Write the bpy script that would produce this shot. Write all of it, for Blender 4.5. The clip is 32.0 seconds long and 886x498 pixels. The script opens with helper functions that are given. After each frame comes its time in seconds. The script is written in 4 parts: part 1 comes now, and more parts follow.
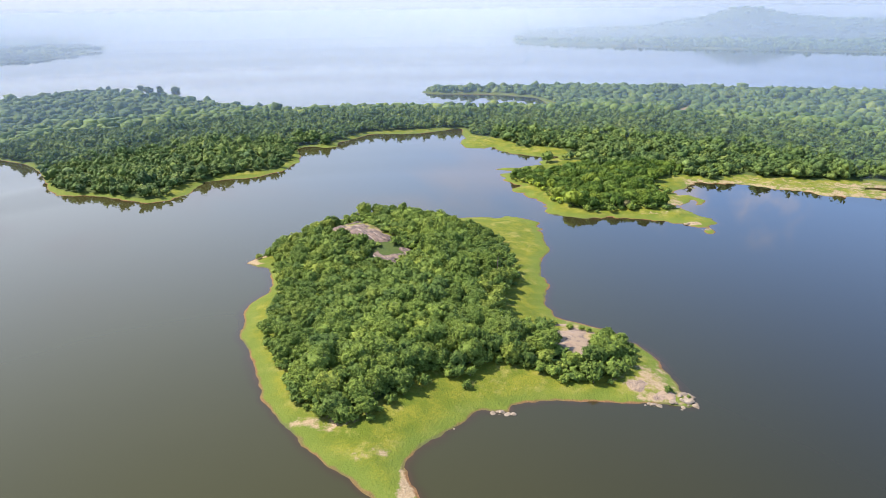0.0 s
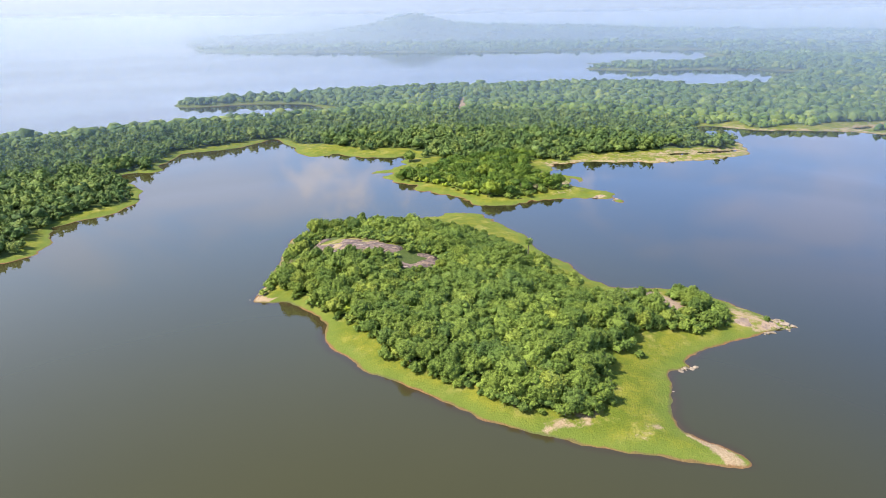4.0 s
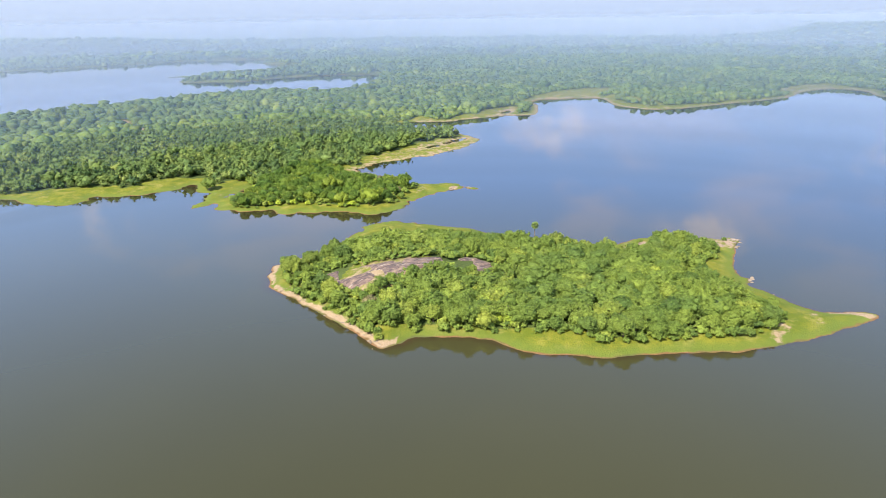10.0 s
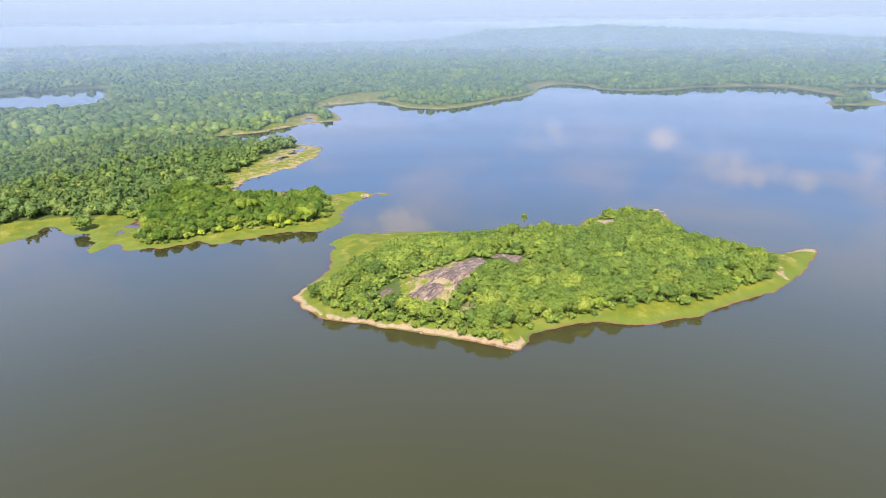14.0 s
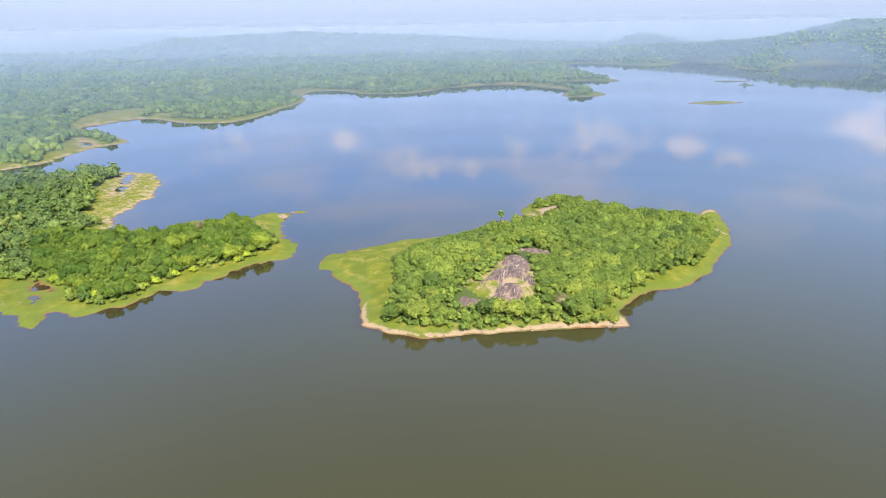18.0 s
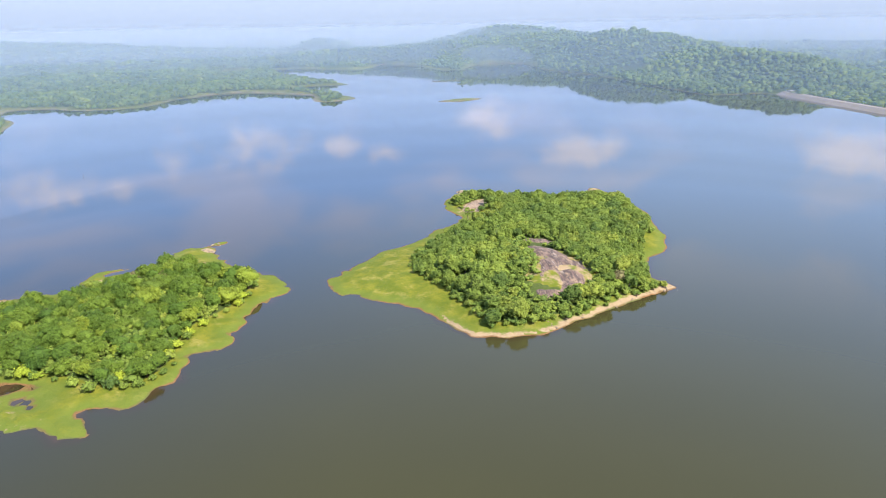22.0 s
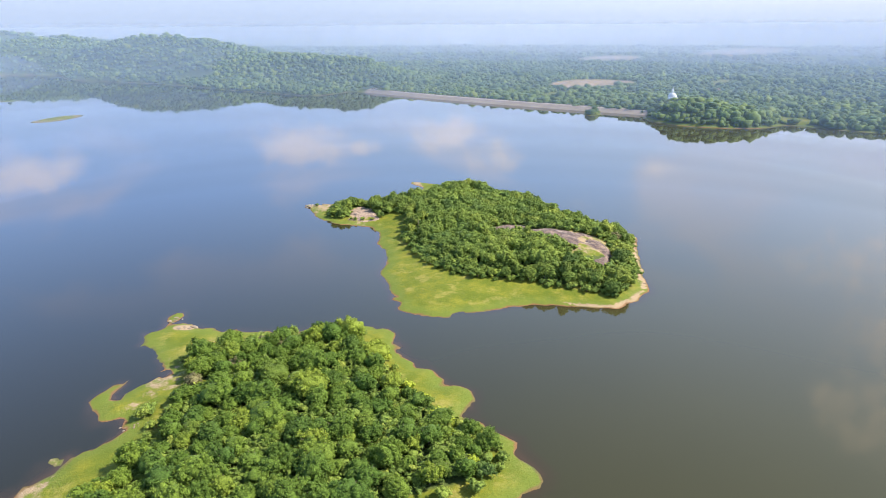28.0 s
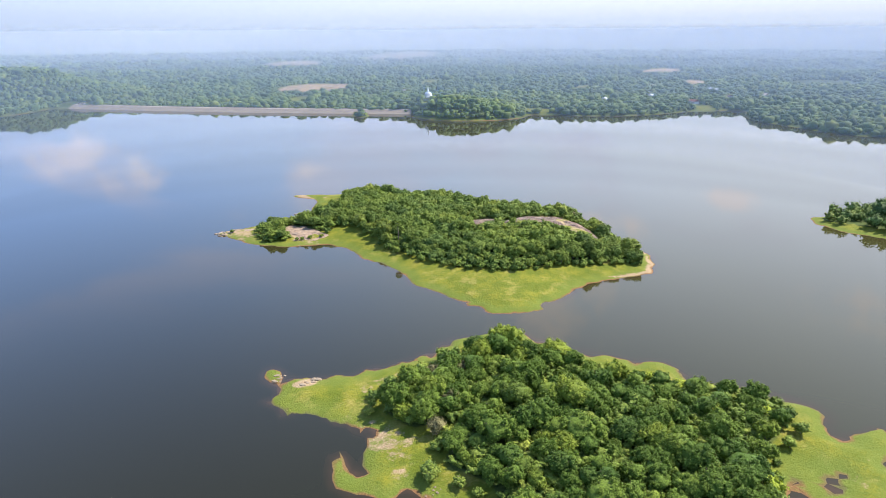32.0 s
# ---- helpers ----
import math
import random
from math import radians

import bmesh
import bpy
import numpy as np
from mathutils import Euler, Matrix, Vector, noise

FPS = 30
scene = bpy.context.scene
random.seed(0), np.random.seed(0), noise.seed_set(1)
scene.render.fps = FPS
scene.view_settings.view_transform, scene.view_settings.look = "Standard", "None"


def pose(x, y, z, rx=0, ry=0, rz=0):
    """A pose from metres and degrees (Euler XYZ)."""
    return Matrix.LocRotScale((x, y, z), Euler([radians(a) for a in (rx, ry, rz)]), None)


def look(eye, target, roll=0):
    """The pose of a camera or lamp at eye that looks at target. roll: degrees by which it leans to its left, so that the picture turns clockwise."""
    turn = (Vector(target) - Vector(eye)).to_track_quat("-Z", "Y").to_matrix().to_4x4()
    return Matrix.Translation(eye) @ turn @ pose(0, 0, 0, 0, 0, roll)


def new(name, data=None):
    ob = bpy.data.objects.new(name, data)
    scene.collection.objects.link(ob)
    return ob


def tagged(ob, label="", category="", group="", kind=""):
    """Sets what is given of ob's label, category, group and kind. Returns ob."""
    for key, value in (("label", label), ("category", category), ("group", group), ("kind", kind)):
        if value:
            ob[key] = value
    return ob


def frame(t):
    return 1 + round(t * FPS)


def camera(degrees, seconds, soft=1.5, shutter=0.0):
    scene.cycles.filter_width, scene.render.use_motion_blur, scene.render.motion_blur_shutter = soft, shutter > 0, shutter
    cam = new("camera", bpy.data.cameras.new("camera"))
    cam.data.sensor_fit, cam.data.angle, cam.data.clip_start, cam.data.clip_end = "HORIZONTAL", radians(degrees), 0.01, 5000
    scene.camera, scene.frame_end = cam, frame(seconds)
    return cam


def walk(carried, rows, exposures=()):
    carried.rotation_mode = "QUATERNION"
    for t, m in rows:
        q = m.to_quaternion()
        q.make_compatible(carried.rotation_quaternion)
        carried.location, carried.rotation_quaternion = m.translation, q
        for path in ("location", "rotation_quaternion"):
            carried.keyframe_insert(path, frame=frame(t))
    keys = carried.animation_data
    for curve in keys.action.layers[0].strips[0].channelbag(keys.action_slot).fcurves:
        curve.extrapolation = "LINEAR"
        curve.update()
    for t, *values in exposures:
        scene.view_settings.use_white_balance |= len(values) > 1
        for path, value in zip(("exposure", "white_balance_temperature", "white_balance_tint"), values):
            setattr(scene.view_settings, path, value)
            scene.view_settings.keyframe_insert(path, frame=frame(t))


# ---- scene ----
cam = camera(67.46, 32.0, soft=0.5)
# seconds, place in metres, turn in degrees
ROWS = [
    (0.0, 1.02, 17.11, 92.93, 70.251, 0.562, 1.634),
    (0.5, -14.25, 17.17, 92.81, 70.298, 0.576, -1.822),
    (1.0, -29.61, 18.05, 92.73, 70.348, 0.561, -5.330),
    (1.5, -45.16, 19.93, 92.53, 70.395, 0.570, -8.873),
    (2.0, -60.64, 22.97, 92.36, 70.424, 0.574, -12.479),
    (2.5, -75.93, 26.96, 92.29, 70.432, 0.666, -16.103),
    (3.0, -90.68, 32.02, 92.04, 70.490, 0.716, -19.698),
    (3.5, -105.32, 37.88, 91.80, 70.517, 0.726, -23.334),
    (5.5, -157.97, 69.84, 90.90, 70.665, 0.673, -37.507),
    (6.0, -169.87, 79.67, 90.78, 70.715, 0.621, -41.052),
    (6.5, -180.76, 90.17, 90.76, 70.756, 0.660, -44.532),
    (7.0, -190.78, 101.15, 90.71, 70.788, 0.698, -47.950),
    (7.5, -200.18, 112.33, 90.48, 70.813, 0.692, -51.328),
    (8.0, -209.15, 124.15, 90.62, 70.799, 0.730, -54.686),
    (8.5, -217.77, 136.77, 90.61, 70.864, 0.704, -58.118),
    (9.0, -225.37, 149.63, 90.73, 70.885, 0.764, -61.507),
    (9.5, -232.36, 163.03, 90.54, 70.948, 0.718, -64.916),
    (10.0, -238.59, 176.76, 90.68, 70.987, 0.750, -68.271),
    (10.5, -244.05, 190.80, 90.45, 71.057, 0.733, -71.622),
    (11.0, -248.59, 205.38, 90.46, 71.094, 0.710, -74.966),
    (11.5, -252.08, 220.17, 90.35, 71.141, 0.703, -78.309),
    (12.0, -254.33, 233.94, 90.33, 71.146, 0.697, -81.418),
    (12.5, -256.01, 248.99, 90.30, 71.205, 0.623, -84.755),
    (13.0, -256.60, 264.19, 90.43, 71.202, 0.661, -88.099),
    (13.5, -256.24, 279.52, 90.28, 71.225, 0.644, -91.448),
    (14.0, -255.06, 294.56, 90.36, 71.225, 0.673, -94.761),
    (14.5, -253.19, 309.29, 90.32, 71.255, 0.674, -98.007),
    (16.5, -239.53, 366.35, 91.31, 71.343, 0.813, -110.987),
    (17.0, -233.56, 380.94, 91.53, 71.346, 0.873, -114.443),
    (17.5, -226.29, 395.29, 91.72, 71.359, 0.874, -117.953),
    (18.0, -218.05, 409.29, 91.89, 71.392, 0.946, -121.517),
    (18.5, -209.39, 422.49, 92.34, 71.400, 1.044, -124.963),
    (19.0, -199.88, 434.99, 92.40, 71.416, 1.084, -128.431),
    (19.5, -189.28, 447.05, 92.71, 71.414, 1.118, -131.940),
    (20.0, -177.70, 458.61, 92.81, 71.454, 1.093, -135.524),
    (20.5, -165.67, 469.75, 92.91, 71.414, 1.051, -139.108),
    (21.0, -152.52, 479.90, 93.01, 71.397, 1.087, -142.788),
    (21.5, -138.57, 489.61, 93.02, 71.378, 1.065, -146.513),
    (22.0, -123.03, 498.29, 92.92, 71.385, 0.983, -150.357),
    (22.5, -107.21, 506.20, 92.76, 71.348, 0.912, -154.218),
    (23.0, -91.20, 512.78, 92.62, 71.340, 0.854, -157.982),
    (23.5, -75.65, 518.19, 92.59, 71.341, 0.812, -161.581),
    (24.0, -60.00, 522.39, 92.55, 71.359, 0.752, -165.159),
    (24.5, -44.02, 525.68, 92.63, 71.328, 0.746, -168.742),
    (25.0, -27.83, 528.10, 92.58, 71.325, 0.666, -172.311),
    (25.5, -11.53, 529.36, 92.49, 71.342, 0.613, -175.891),
    (27.5, 56.20, 522.75, 92.25, 71.428, 0.312, -190.594),
    (28.0, 73.06, 518.48, 92.11, 71.462, 0.277, -194.331),
    (28.5, 89.84, 513.09, 92.02, 71.488, 0.228, -198.119),
    (29.0, 106.31, 506.67, 91.96, 71.520, 0.238, -201.889),
    (29.5, 121.91, 499.20, 91.59, 71.578, 0.226, -205.662),
    (30.0, 137.20, 490.52, 91.19, 71.655, 0.251, -209.418),
    (30.5, 152.28, 480.65, 90.87, 71.724, 0.283, -213.316),
    (31.0, 166.83, 469.20, 90.53, 71.746, 0.316, -217.271),
    (31.5, 179.28, 457.43, 89.85, 71.783, 0.318, -220.994),
    (32.0, 188.77, 447.42, 89.18, 71.864, 0.324, -224.115),
]
walk(cam, [(t, pose(*row)) for t, *row in ROWS], exposures=[(0.0, 0.9)])

# ---- sky and sun ----
SUN_AZ, SUN_EL = math.atan2(-0.96, 0.28), radians(48)
world = bpy.data.worlds.new("hazy_sky")
scene.world = world
world.use_nodes = True


class Nodes:
    """Short hand for building a node tree."""

    def __init__(self, tree):
        self.t = tree
        tree.nodes.clear()

    def add(self, kind, ins=None, **props):
        n = self.t.nodes.new(kind)
        for k, v in props.items():
            setattr(n, k, v)
        for k, v in (ins or {}).items():
            self.put(n.inputs[k], v)
        return n

    def put(self, socket, v):
        if isinstance(v, bpy.types.NodeSocket):
            self.t.links.new(v, socket)
        elif isinstance(v, bpy.types.Node):
            self.t.links.new(v.outputs[0], socket)
        else:
            socket.default_value = v

    def math(self, op, a, b=0.0, clamp=False):
        return self.add("ShaderNodeMath", {0: a, 1: b}, operation=op, use_clamp=clamp).outputs[0]

    def mix(self, fac, a, b):
        n = self.add("ShaderNodeMix", data_type="RGBA")
        self.put(n.inputs[0], fac)
        self.put(n.inputs[6], a)
        self.put(n.inputs[7], b)
        return n.outputs[2]

    def ramp(self, v, lo, hi, a=0.0, b=1.0):
        n = self.add("ShaderNodeMapRange", {0: v, 1: lo, 2: hi, 3: a, 4: b}, interpolation_type="SMOOTHSTEP")
        return n.outputs[0]

    def noise(self, vec, scale, detail=4.0, rough=0.55, warp=0.0):
        n = self.add("ShaderNodeTexNoise", {"Vector": vec, "Scale": scale, "Detail": detail, "Roughness": rough, "Distortion": warp})
        return n.outputs[0]


def rgb(r, g, b):
    return (r, g, b, 1.0)


# azimuth, elevation, half width, half height in degrees, density of each bank of cumulus
CLOUDS = [
    (162, 10.2, 2.9, 1.3, 1.0), (164.5, 9.3, 1.6, 1.0, 0.8), (-177.5, 9.3, 3.6, 1.5, 1.0), (-172.5, 9.7, 1.3, 0.7, 0.9), (-165.5, 8.8, 3.0, 1.5, 0.9), (-161.5, 10.6, 2.2, 1.4, 1.0),
    (145.3, 10.3, 1.7, 0.9, 0.85), (141.5, 9.5, 1.7, 0.9, 0.85), (154.5, 7.5, 2.8, 1.6, 0.85), (134, 9.4, 5.0, 2.2, 0.65), (113, 9.1, 1.4, 1.0, 0.75), (119, 11.2, 3.4, 1.6, 0.75),
    (123.5, 11.6, 1.5, 0.9, 0.7), (128, 9.6, 1.6, 2.0, 0.65), (103, 9.4, 3.5, 1.8, 0.55), (77.5, 9.0, 3.4, 2.4, 0.65), (69, 9.2, 2.8, 2.0, 0.6), (91, 16.8, 3.0, 1.7, 0.9),
    (40, 14.0, 2.6, 2.4, 0.5), (25, 15.3, 3.0, 2.6, 0.6), (17, 13.4, 5.5, 3.2, 0.65), (-131, 17.0, 5.0, 2.2, 0.85), (-126, 22.0, 5.0, 4.0, 0.85), (-129, 27.5, 4.6, 2.8, 0.9),
    (-123, 15.8, 3.4, 1.2, 0.85), (-148, 11.0, 2.4, 1.1, 0.6), (-112, 12.9, 2.0, 0.8, 1.0), (-119.5, 16.0, 2.6, 1.2, 0.7), (-100, 20.0, 6.0, 2.0, 0.6),
]
w = Nodes(world.node_tree)
sky = w.add("ShaderNodeTexSky", sky_type="NISHITA", sun_disc=False, sun_elevation=SUN_EL, sun_rotation=SUN_AZ,
            altitude=100.0, air_density=1.0, dust_density=0.7, ozone_density=2.0)
geo = w.add("ShaderNodeTexCoord").outputs["Generated"]
sep = w.add("ShaderNodeSeparateXYZ", {0: geo})
azim = w.math("ARCTAN2", sep.outputs[0], sep.outputs[1])
elev = w.math("ARCSINE", sep.outputs[2])
puff = w.noise(geo, 24.0, 7.0, 0.6, 0.2)
bank = 0.0
for az, el, hw, hh, dens in CLOUDS:
    da = w.math("DIVIDE", w.math("SINE", w.math("SUBTRACT", azim, radians(az))), radians(hw * 1.35))
    ca = w.math("COSINE", w.math("SUBTRACT", azim, radians(az)))
    de = w.math("DIVIDE", w.math("SUBTRACT", elev, radians(el)), radians(hh * 1.35))
    d2 = w.math("ADD", w.math("MULTIPLY", da, da), w.math("MULTIPLY", de, de))
    g = w.math("MULTIPLY", w.math("EXPONENT", w.math("MULTIPLY", d2, -1.0)), w.math("MULTIPLY", w.math("GREATER_THAN", ca, 0.0), dens))
    bank = g if isinstance(bank, float) else w.math("MAXIMUM", bank, g)
cover = w.ramp(w.math("ADD", w.math("MULTIPLY", bank, 0.85), w.math("MULTIPLY", w.math("SUBTRACT", puff, 0.5), 1.9)), 0.2, 0.9)
cover = w.math("MULTIPLY", cover, w.ramp(bank, 0.1, 0.65, 0.0, 0.72))
hazed = w.mix(w.ramp(elev, radians(5), radians(75), 0.95, 0.3), sky.outputs[0], rgb(2.75, 4.6, 8.8))
dot = w.add("ShaderNodeVectorMath", {0: geo, 1: (math.sin(SUN_AZ) * math.cos(SUN_EL), math.cos(SUN_AZ) * math.cos(SUN_EL), math.sin(SUN_EL))}, operation="DOT_PRODUCT").outputs["Value"]
bearing = w.math("COSINE", w.math("SUBTRACT", azim, SUN_AZ))
glow = w.math("MULTIPLY", w.ramp(bearing, 0.05, 0.9), w.ramp(elev, radians(4), radians(62), 0.95, 0.0))
hazed = w.mix(glow, hazed, rgb(6.6, 7.2, 8.6))
hazed = w.mix(w.ramp(elev, radians(-1), radians(14), 0.92, 0.0), hazed, w.mix(w.ramp(dot, -0.2, 0.25), w.mix(w.ramp(elev, radians(2.6), radians(5.5)), rgb(2.5, 2.72, 3.1), rgb(3.5, 3.85, 4.6)), w.mix(w.ramp(elev, radians(2.4), radians(5.0)), rgb(3.25, 3.4, 3.6), rgb(6.8, 6.9, 7.3))))
thin = w.noise(w.add("ShaderNodeMapping", {0: geo, 3: (1.0, 1.0, 2.2)}).outputs[0], 4.2, 3.0, 0.5, 0.4)
hazed = w.mix(w.math("MULTIPLY", w.ramp(thin, 0.46, 0.68, 0.0, 0.6), w.math("MULTIPLY", w.ramp(elev, radians(4), radians(9)), w.ramp(elev, radians(15), radians(24), 1.0, 0.0))), hazed, rgb(5.4, 5.6, 7.6))
hazed = w.mix(w.ramp(elev, radians(15), radians(48), 0.0, 0.74), hazed, rgb(0.6, 1.0, 1.9))
clouded = w.mix(cover, hazed, rgb(7.6, 7.0, 7.9))
bg = w.add("ShaderNodeBackground", {0: clouded, 1: 0.14})
w.add("ShaderNodeOutputWorld", {0: bg})

sun_data = bpy.data.lights.new("sun", "SUN")
sun_data.energy, sun_data.angle, sun_data.color = 5.0, radians(0.6), (1.0, 0.955, 0.88)
sun = new("sun", sun_data)
to_sun = Vector((math.sin(SUN_AZ) * math.cos(SUN_EL), math.cos(SUN_AZ) * math.cos(SUN_EL), math.sin(SUN_EL)))
sun.matrix_world = look(to_sun * 500, (0, 0, 0))

# ---- materials ----


def material(name):
    m = bpy.data.materials.new(name)
    m.use_nodes = True
    return m, Nodes(m.node_tree)


def surface(n, colour, rough=0.8, bump=None, spec=0.3, metal=0.0):
    ins = {"Base Color": colour, "Roughness": rough, "Specular IOR Level": spec, "Metallic": metal}
    if bump is not None:
        ins["Normal"] = bump
    return n.add("ShaderNodeBsdfPrincipled", ins)


def bumped(n, height, strength, distance):
    return n.add("ShaderNodeBump", {"Height": height, "Strength": strength, "Distance": distance}).outputs[0]


def finish(n, shader):
    n.add("ShaderNodeOutputMaterial", {0: shader})


def ground_material():
    m, n = material("lakeside_ground")
    at = n.add("ShaderNodeNewGeometry").outputs["Position"]
    shore = n.add("ShaderNodeAttribute", attribute_name="shore").outputs["Fac"]
    sand = n.add("ShaderNodeAttribute", attribute_name="sand").outputs["Fac"]
    wood = n.add("ShaderNodeAttribute", attribute_name="wood").outputs["Fac"]
    fine, mid, wide = n.noise(at, 1.6, 6.0, 0.65), n.noise(at, 0.16, 5.0, 0.6), n.noise(at, 0.035, 4.0)
    grass = n.mix(n.ramp(mid, 0.35, 0.68), rgb(0.108, 0.130, 0.011), rgb(0.205, 0.190, 0.020))
    grass = n.mix(n.ramp(fine, 0.35, 0.75, 0.0, 0.55), grass, rgb(0.085, 0.125, 0.017))
    tuft = n.noise(at, 0.55, 5.0, 0.7)
    grass = n.mix(n.ramp(tuft, 0.54, 0.68, 0.0, 0.6), grass, rgb(0.075, 0.105, 0.014))
    straw = n.math("MULTIPLY", n.ramp(n.noise(at, 0.11, 7.0, 0.75), 0.50, 0.66), n.ramp(fine, 0.3, 0.6, 0.2, 0.65))
    grass = n.mix(straw, grass, rgb(0.34, 0.27, 0.08))
    wet = n.math("ADD", shore, n.math("MULTIPLY", n.math("SUBTRACT", mid, 0.5), 3.2))
    grass = n.mix(n.ramp(wet, 1.6, 7.0, 0.75, 0.0), grass, rgb(0.118, 0.152, 0.024))
    tan = n.mix(n.ramp(fine, 0.3, 0.7), rgb(0.26, 0.18, 0.10), rgb(0.38, 0.28, 0.175))
    tan = n.mix(n.ramp(mid, 0.45, 0.65, 0.0, 0.5), tan, rgb(0.36, 0.25, 0.14))
    sandy = n.ramp(n.math("ADD", sand, n.math("MULTIPLY", n.math("SUBTRACT", n.noise(at, 0.28, 6.0, 0.7), 0.5), 2.0)), 0.38, 0.75)
    grass = n.mix(sandy, grass, tan)
    litter = n.mix(n.ramp(fine, 0.3, 0.7), rgb(0.05, 0.075, 0.016), rgb(0.09, 0.11, 0.03))
    grass = n.mix(n.ramp(n.math("ADD", wood, n.math("MULTIPLY", n.math("SUBTRACT", mid, 0.5), 0.5)), 0.35, 0.7), grass, litter)
    mud = n.mix(n.ramp(fine, 0.3, 0.7), rgb(0.14, 0.072, 0.030), rgb(0.24, 0.125, 0.055))
    mud = n.mix(n.ramp(n.noise(at, 0.045, 3.0), 0.42, 0.6), mud, rgb(0.105, 0.110, 0.034))
    edge = n.math("ADD", shore, n.math("MULTIPLY", n.math("SUBTRACT", n.noise(at, 0.3, 4.0), 0.5), 1.6))
    col = n.mix(n.ramp(edge, 0.25, 1.0), mud, grass)
    b = bumped(n, n.math("ADD", fine, mid), 0.7, 0.5)
    finish(n, surface(n, col, 0.9, b, 0.15))
    return m


def water_material():
    m, n = material("lake_water")
    at = n.add("ShaderNodeNewGeometry").outputs["Position"]
    shoal = n.add("ShaderNodeAttribute", attribute_name="shoal").outputs["Fac"]
    wide, mid = n.noise(at, 0.006, 4.0), n.noise(at, 0.05, 4.0)
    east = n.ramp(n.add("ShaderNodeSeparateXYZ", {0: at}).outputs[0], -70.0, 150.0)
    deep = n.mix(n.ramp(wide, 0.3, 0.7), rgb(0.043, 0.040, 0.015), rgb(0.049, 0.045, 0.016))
    # Base colour darkened to the east, in place of water seen less front-lit.
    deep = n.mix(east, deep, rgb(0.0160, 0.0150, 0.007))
    near = n.math("ADD", shoal, n.math("MULTIPLY", n.math("SUBTRACT", mid, 0.5), 0.35))
    col = n.mix(n.ramp(near, 0.3, 0.9, 0.0, 0.6), deep, rgb(0.040, 0.026, 0.013))
    col = n.mix(n.ramp(near, 0.75, 1.05, 0.0, 0.8), col, rgb(0.062, 0.035, 0.018))
    ripple = n.add("ShaderNodeMapping", {0: at, 3: (1.0, 0.6, 1.0)}).outputs[0]
    h = n.noise(ripple, 0.9, 3.0, 0.6)
    b = bumped(n, h, 0.009, 0.2)
    calm = n.ramp(n.noise(at, 0.004, 2.0), 0.35, 0.7, 0.02, 0.035)
    breeze = n.ramp(n.add("ShaderNodeSeparateXYZ", {0: at}).outputs[1], 620.0, 900.0, 0.0, 0.03)
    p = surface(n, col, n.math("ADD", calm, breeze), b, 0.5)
    p.inputs["IOR"].default_value = 1.33
    finish(n, p)
    return m


def leaf_material(name, a, b, c, per_object=True, grain=2.4):
    """Foliage between the colours a and b, with c as the odd pale tree."""
    m, n = material(name)
    if per_object:
        pick = n.add("ShaderNodeObjectInfo").outputs["Random"]
    else:
        pick = n.add("ShaderNodeAttribute", attribute_name="tint").outputs["Fac"]
    geom = n.add("ShaderNodeNewGeometry")
    leaf = geom.outputs["Random Per Island"]
    col = n.mix(pick, rgb(*a), rgb(*b))
    col = n.mix(n.ramp(n.math("FRACT", n.math("MULTIPLY", pick, 7.31)), 0.8, 1.0, 0.0, 0.75), col, rgb(*c))
    col = n.mix(n.ramp(n.math("FRACT", n.math("MULTIPLY", pick, 17.7)), 0.8, 0.98, 0.0, 0.6), col, rgb(a[0] * 0.5, a[1] * 0.62, a[2] * 0.95))
    col = n.mix(n.ramp(n.noise(geom.outputs["Position"], 0.03, 3.0), 0.35, 0.65, 0.0, 0.4), col, rgb(a[0] * 0.75, a[1] * 0.82, a[2] * 1.0))
    hsv = n.add("ShaderNodeHueSaturation", {"Hue": 0.5, "Saturation": 1.0, "Value": n.ramp(leaf, 0.0, 1.0, 0.85, 1.15), "Color": col})
    spray = n.noise(geom.outputs["Position"], grain, 5.0, 0.75)
    hsv = n.add("ShaderNodeHueSaturation", {"Hue": 0.5, "Saturation": 1.0, "Value": n.ramp(spray, 0.34, 0.66, 0.62, 1.42), "Color": hsv.outputs[0]})
    p = surface(n, hsv.outputs[0], 0.65, bumped(n, spray, 0.7, 0.96 / grain), 0.12)
    t = n.add("ShaderNodeBsdfTranslucent", {"Color": hsv.outputs[0]})
    mix = n.add("ShaderNodeMixShader", {0: 0.08, 1: p, 2: t})
    finish(n, mix)
    return m


def plain_material(name, a, b, scale, rough=0.85, bump=0.4, dist=0.1):
    m, n = material(name)
    at = n.add("ShaderNodeNewGeometry").outputs["Position"]
    rnd = n.add("ShaderNodeObjectInfo").outputs["Random"]
    f1, f2 = n.noise(at, scale, 6.0, 0.65), n.noise(at, scale * 0.17, 4.0)
    col = n.mix(n.ramp(n.math("ADD", n.math("MULTIPLY", f1, 0.6), n.math("MULTIPLY", f2, 0.4)), 0.32, 0.68), rgb(*a), rgb(*b))
    col = n.mix(n.ramp(rnd, 0.0, 1.0, 0.0, 0.25), col, rgb(a[0] * 0.6, a[1] * 0.6, a[2] * 0.6))
    finish(n, surface(n, col, rough, bumped(n, f1, bump, dist), 0.25))
    return m


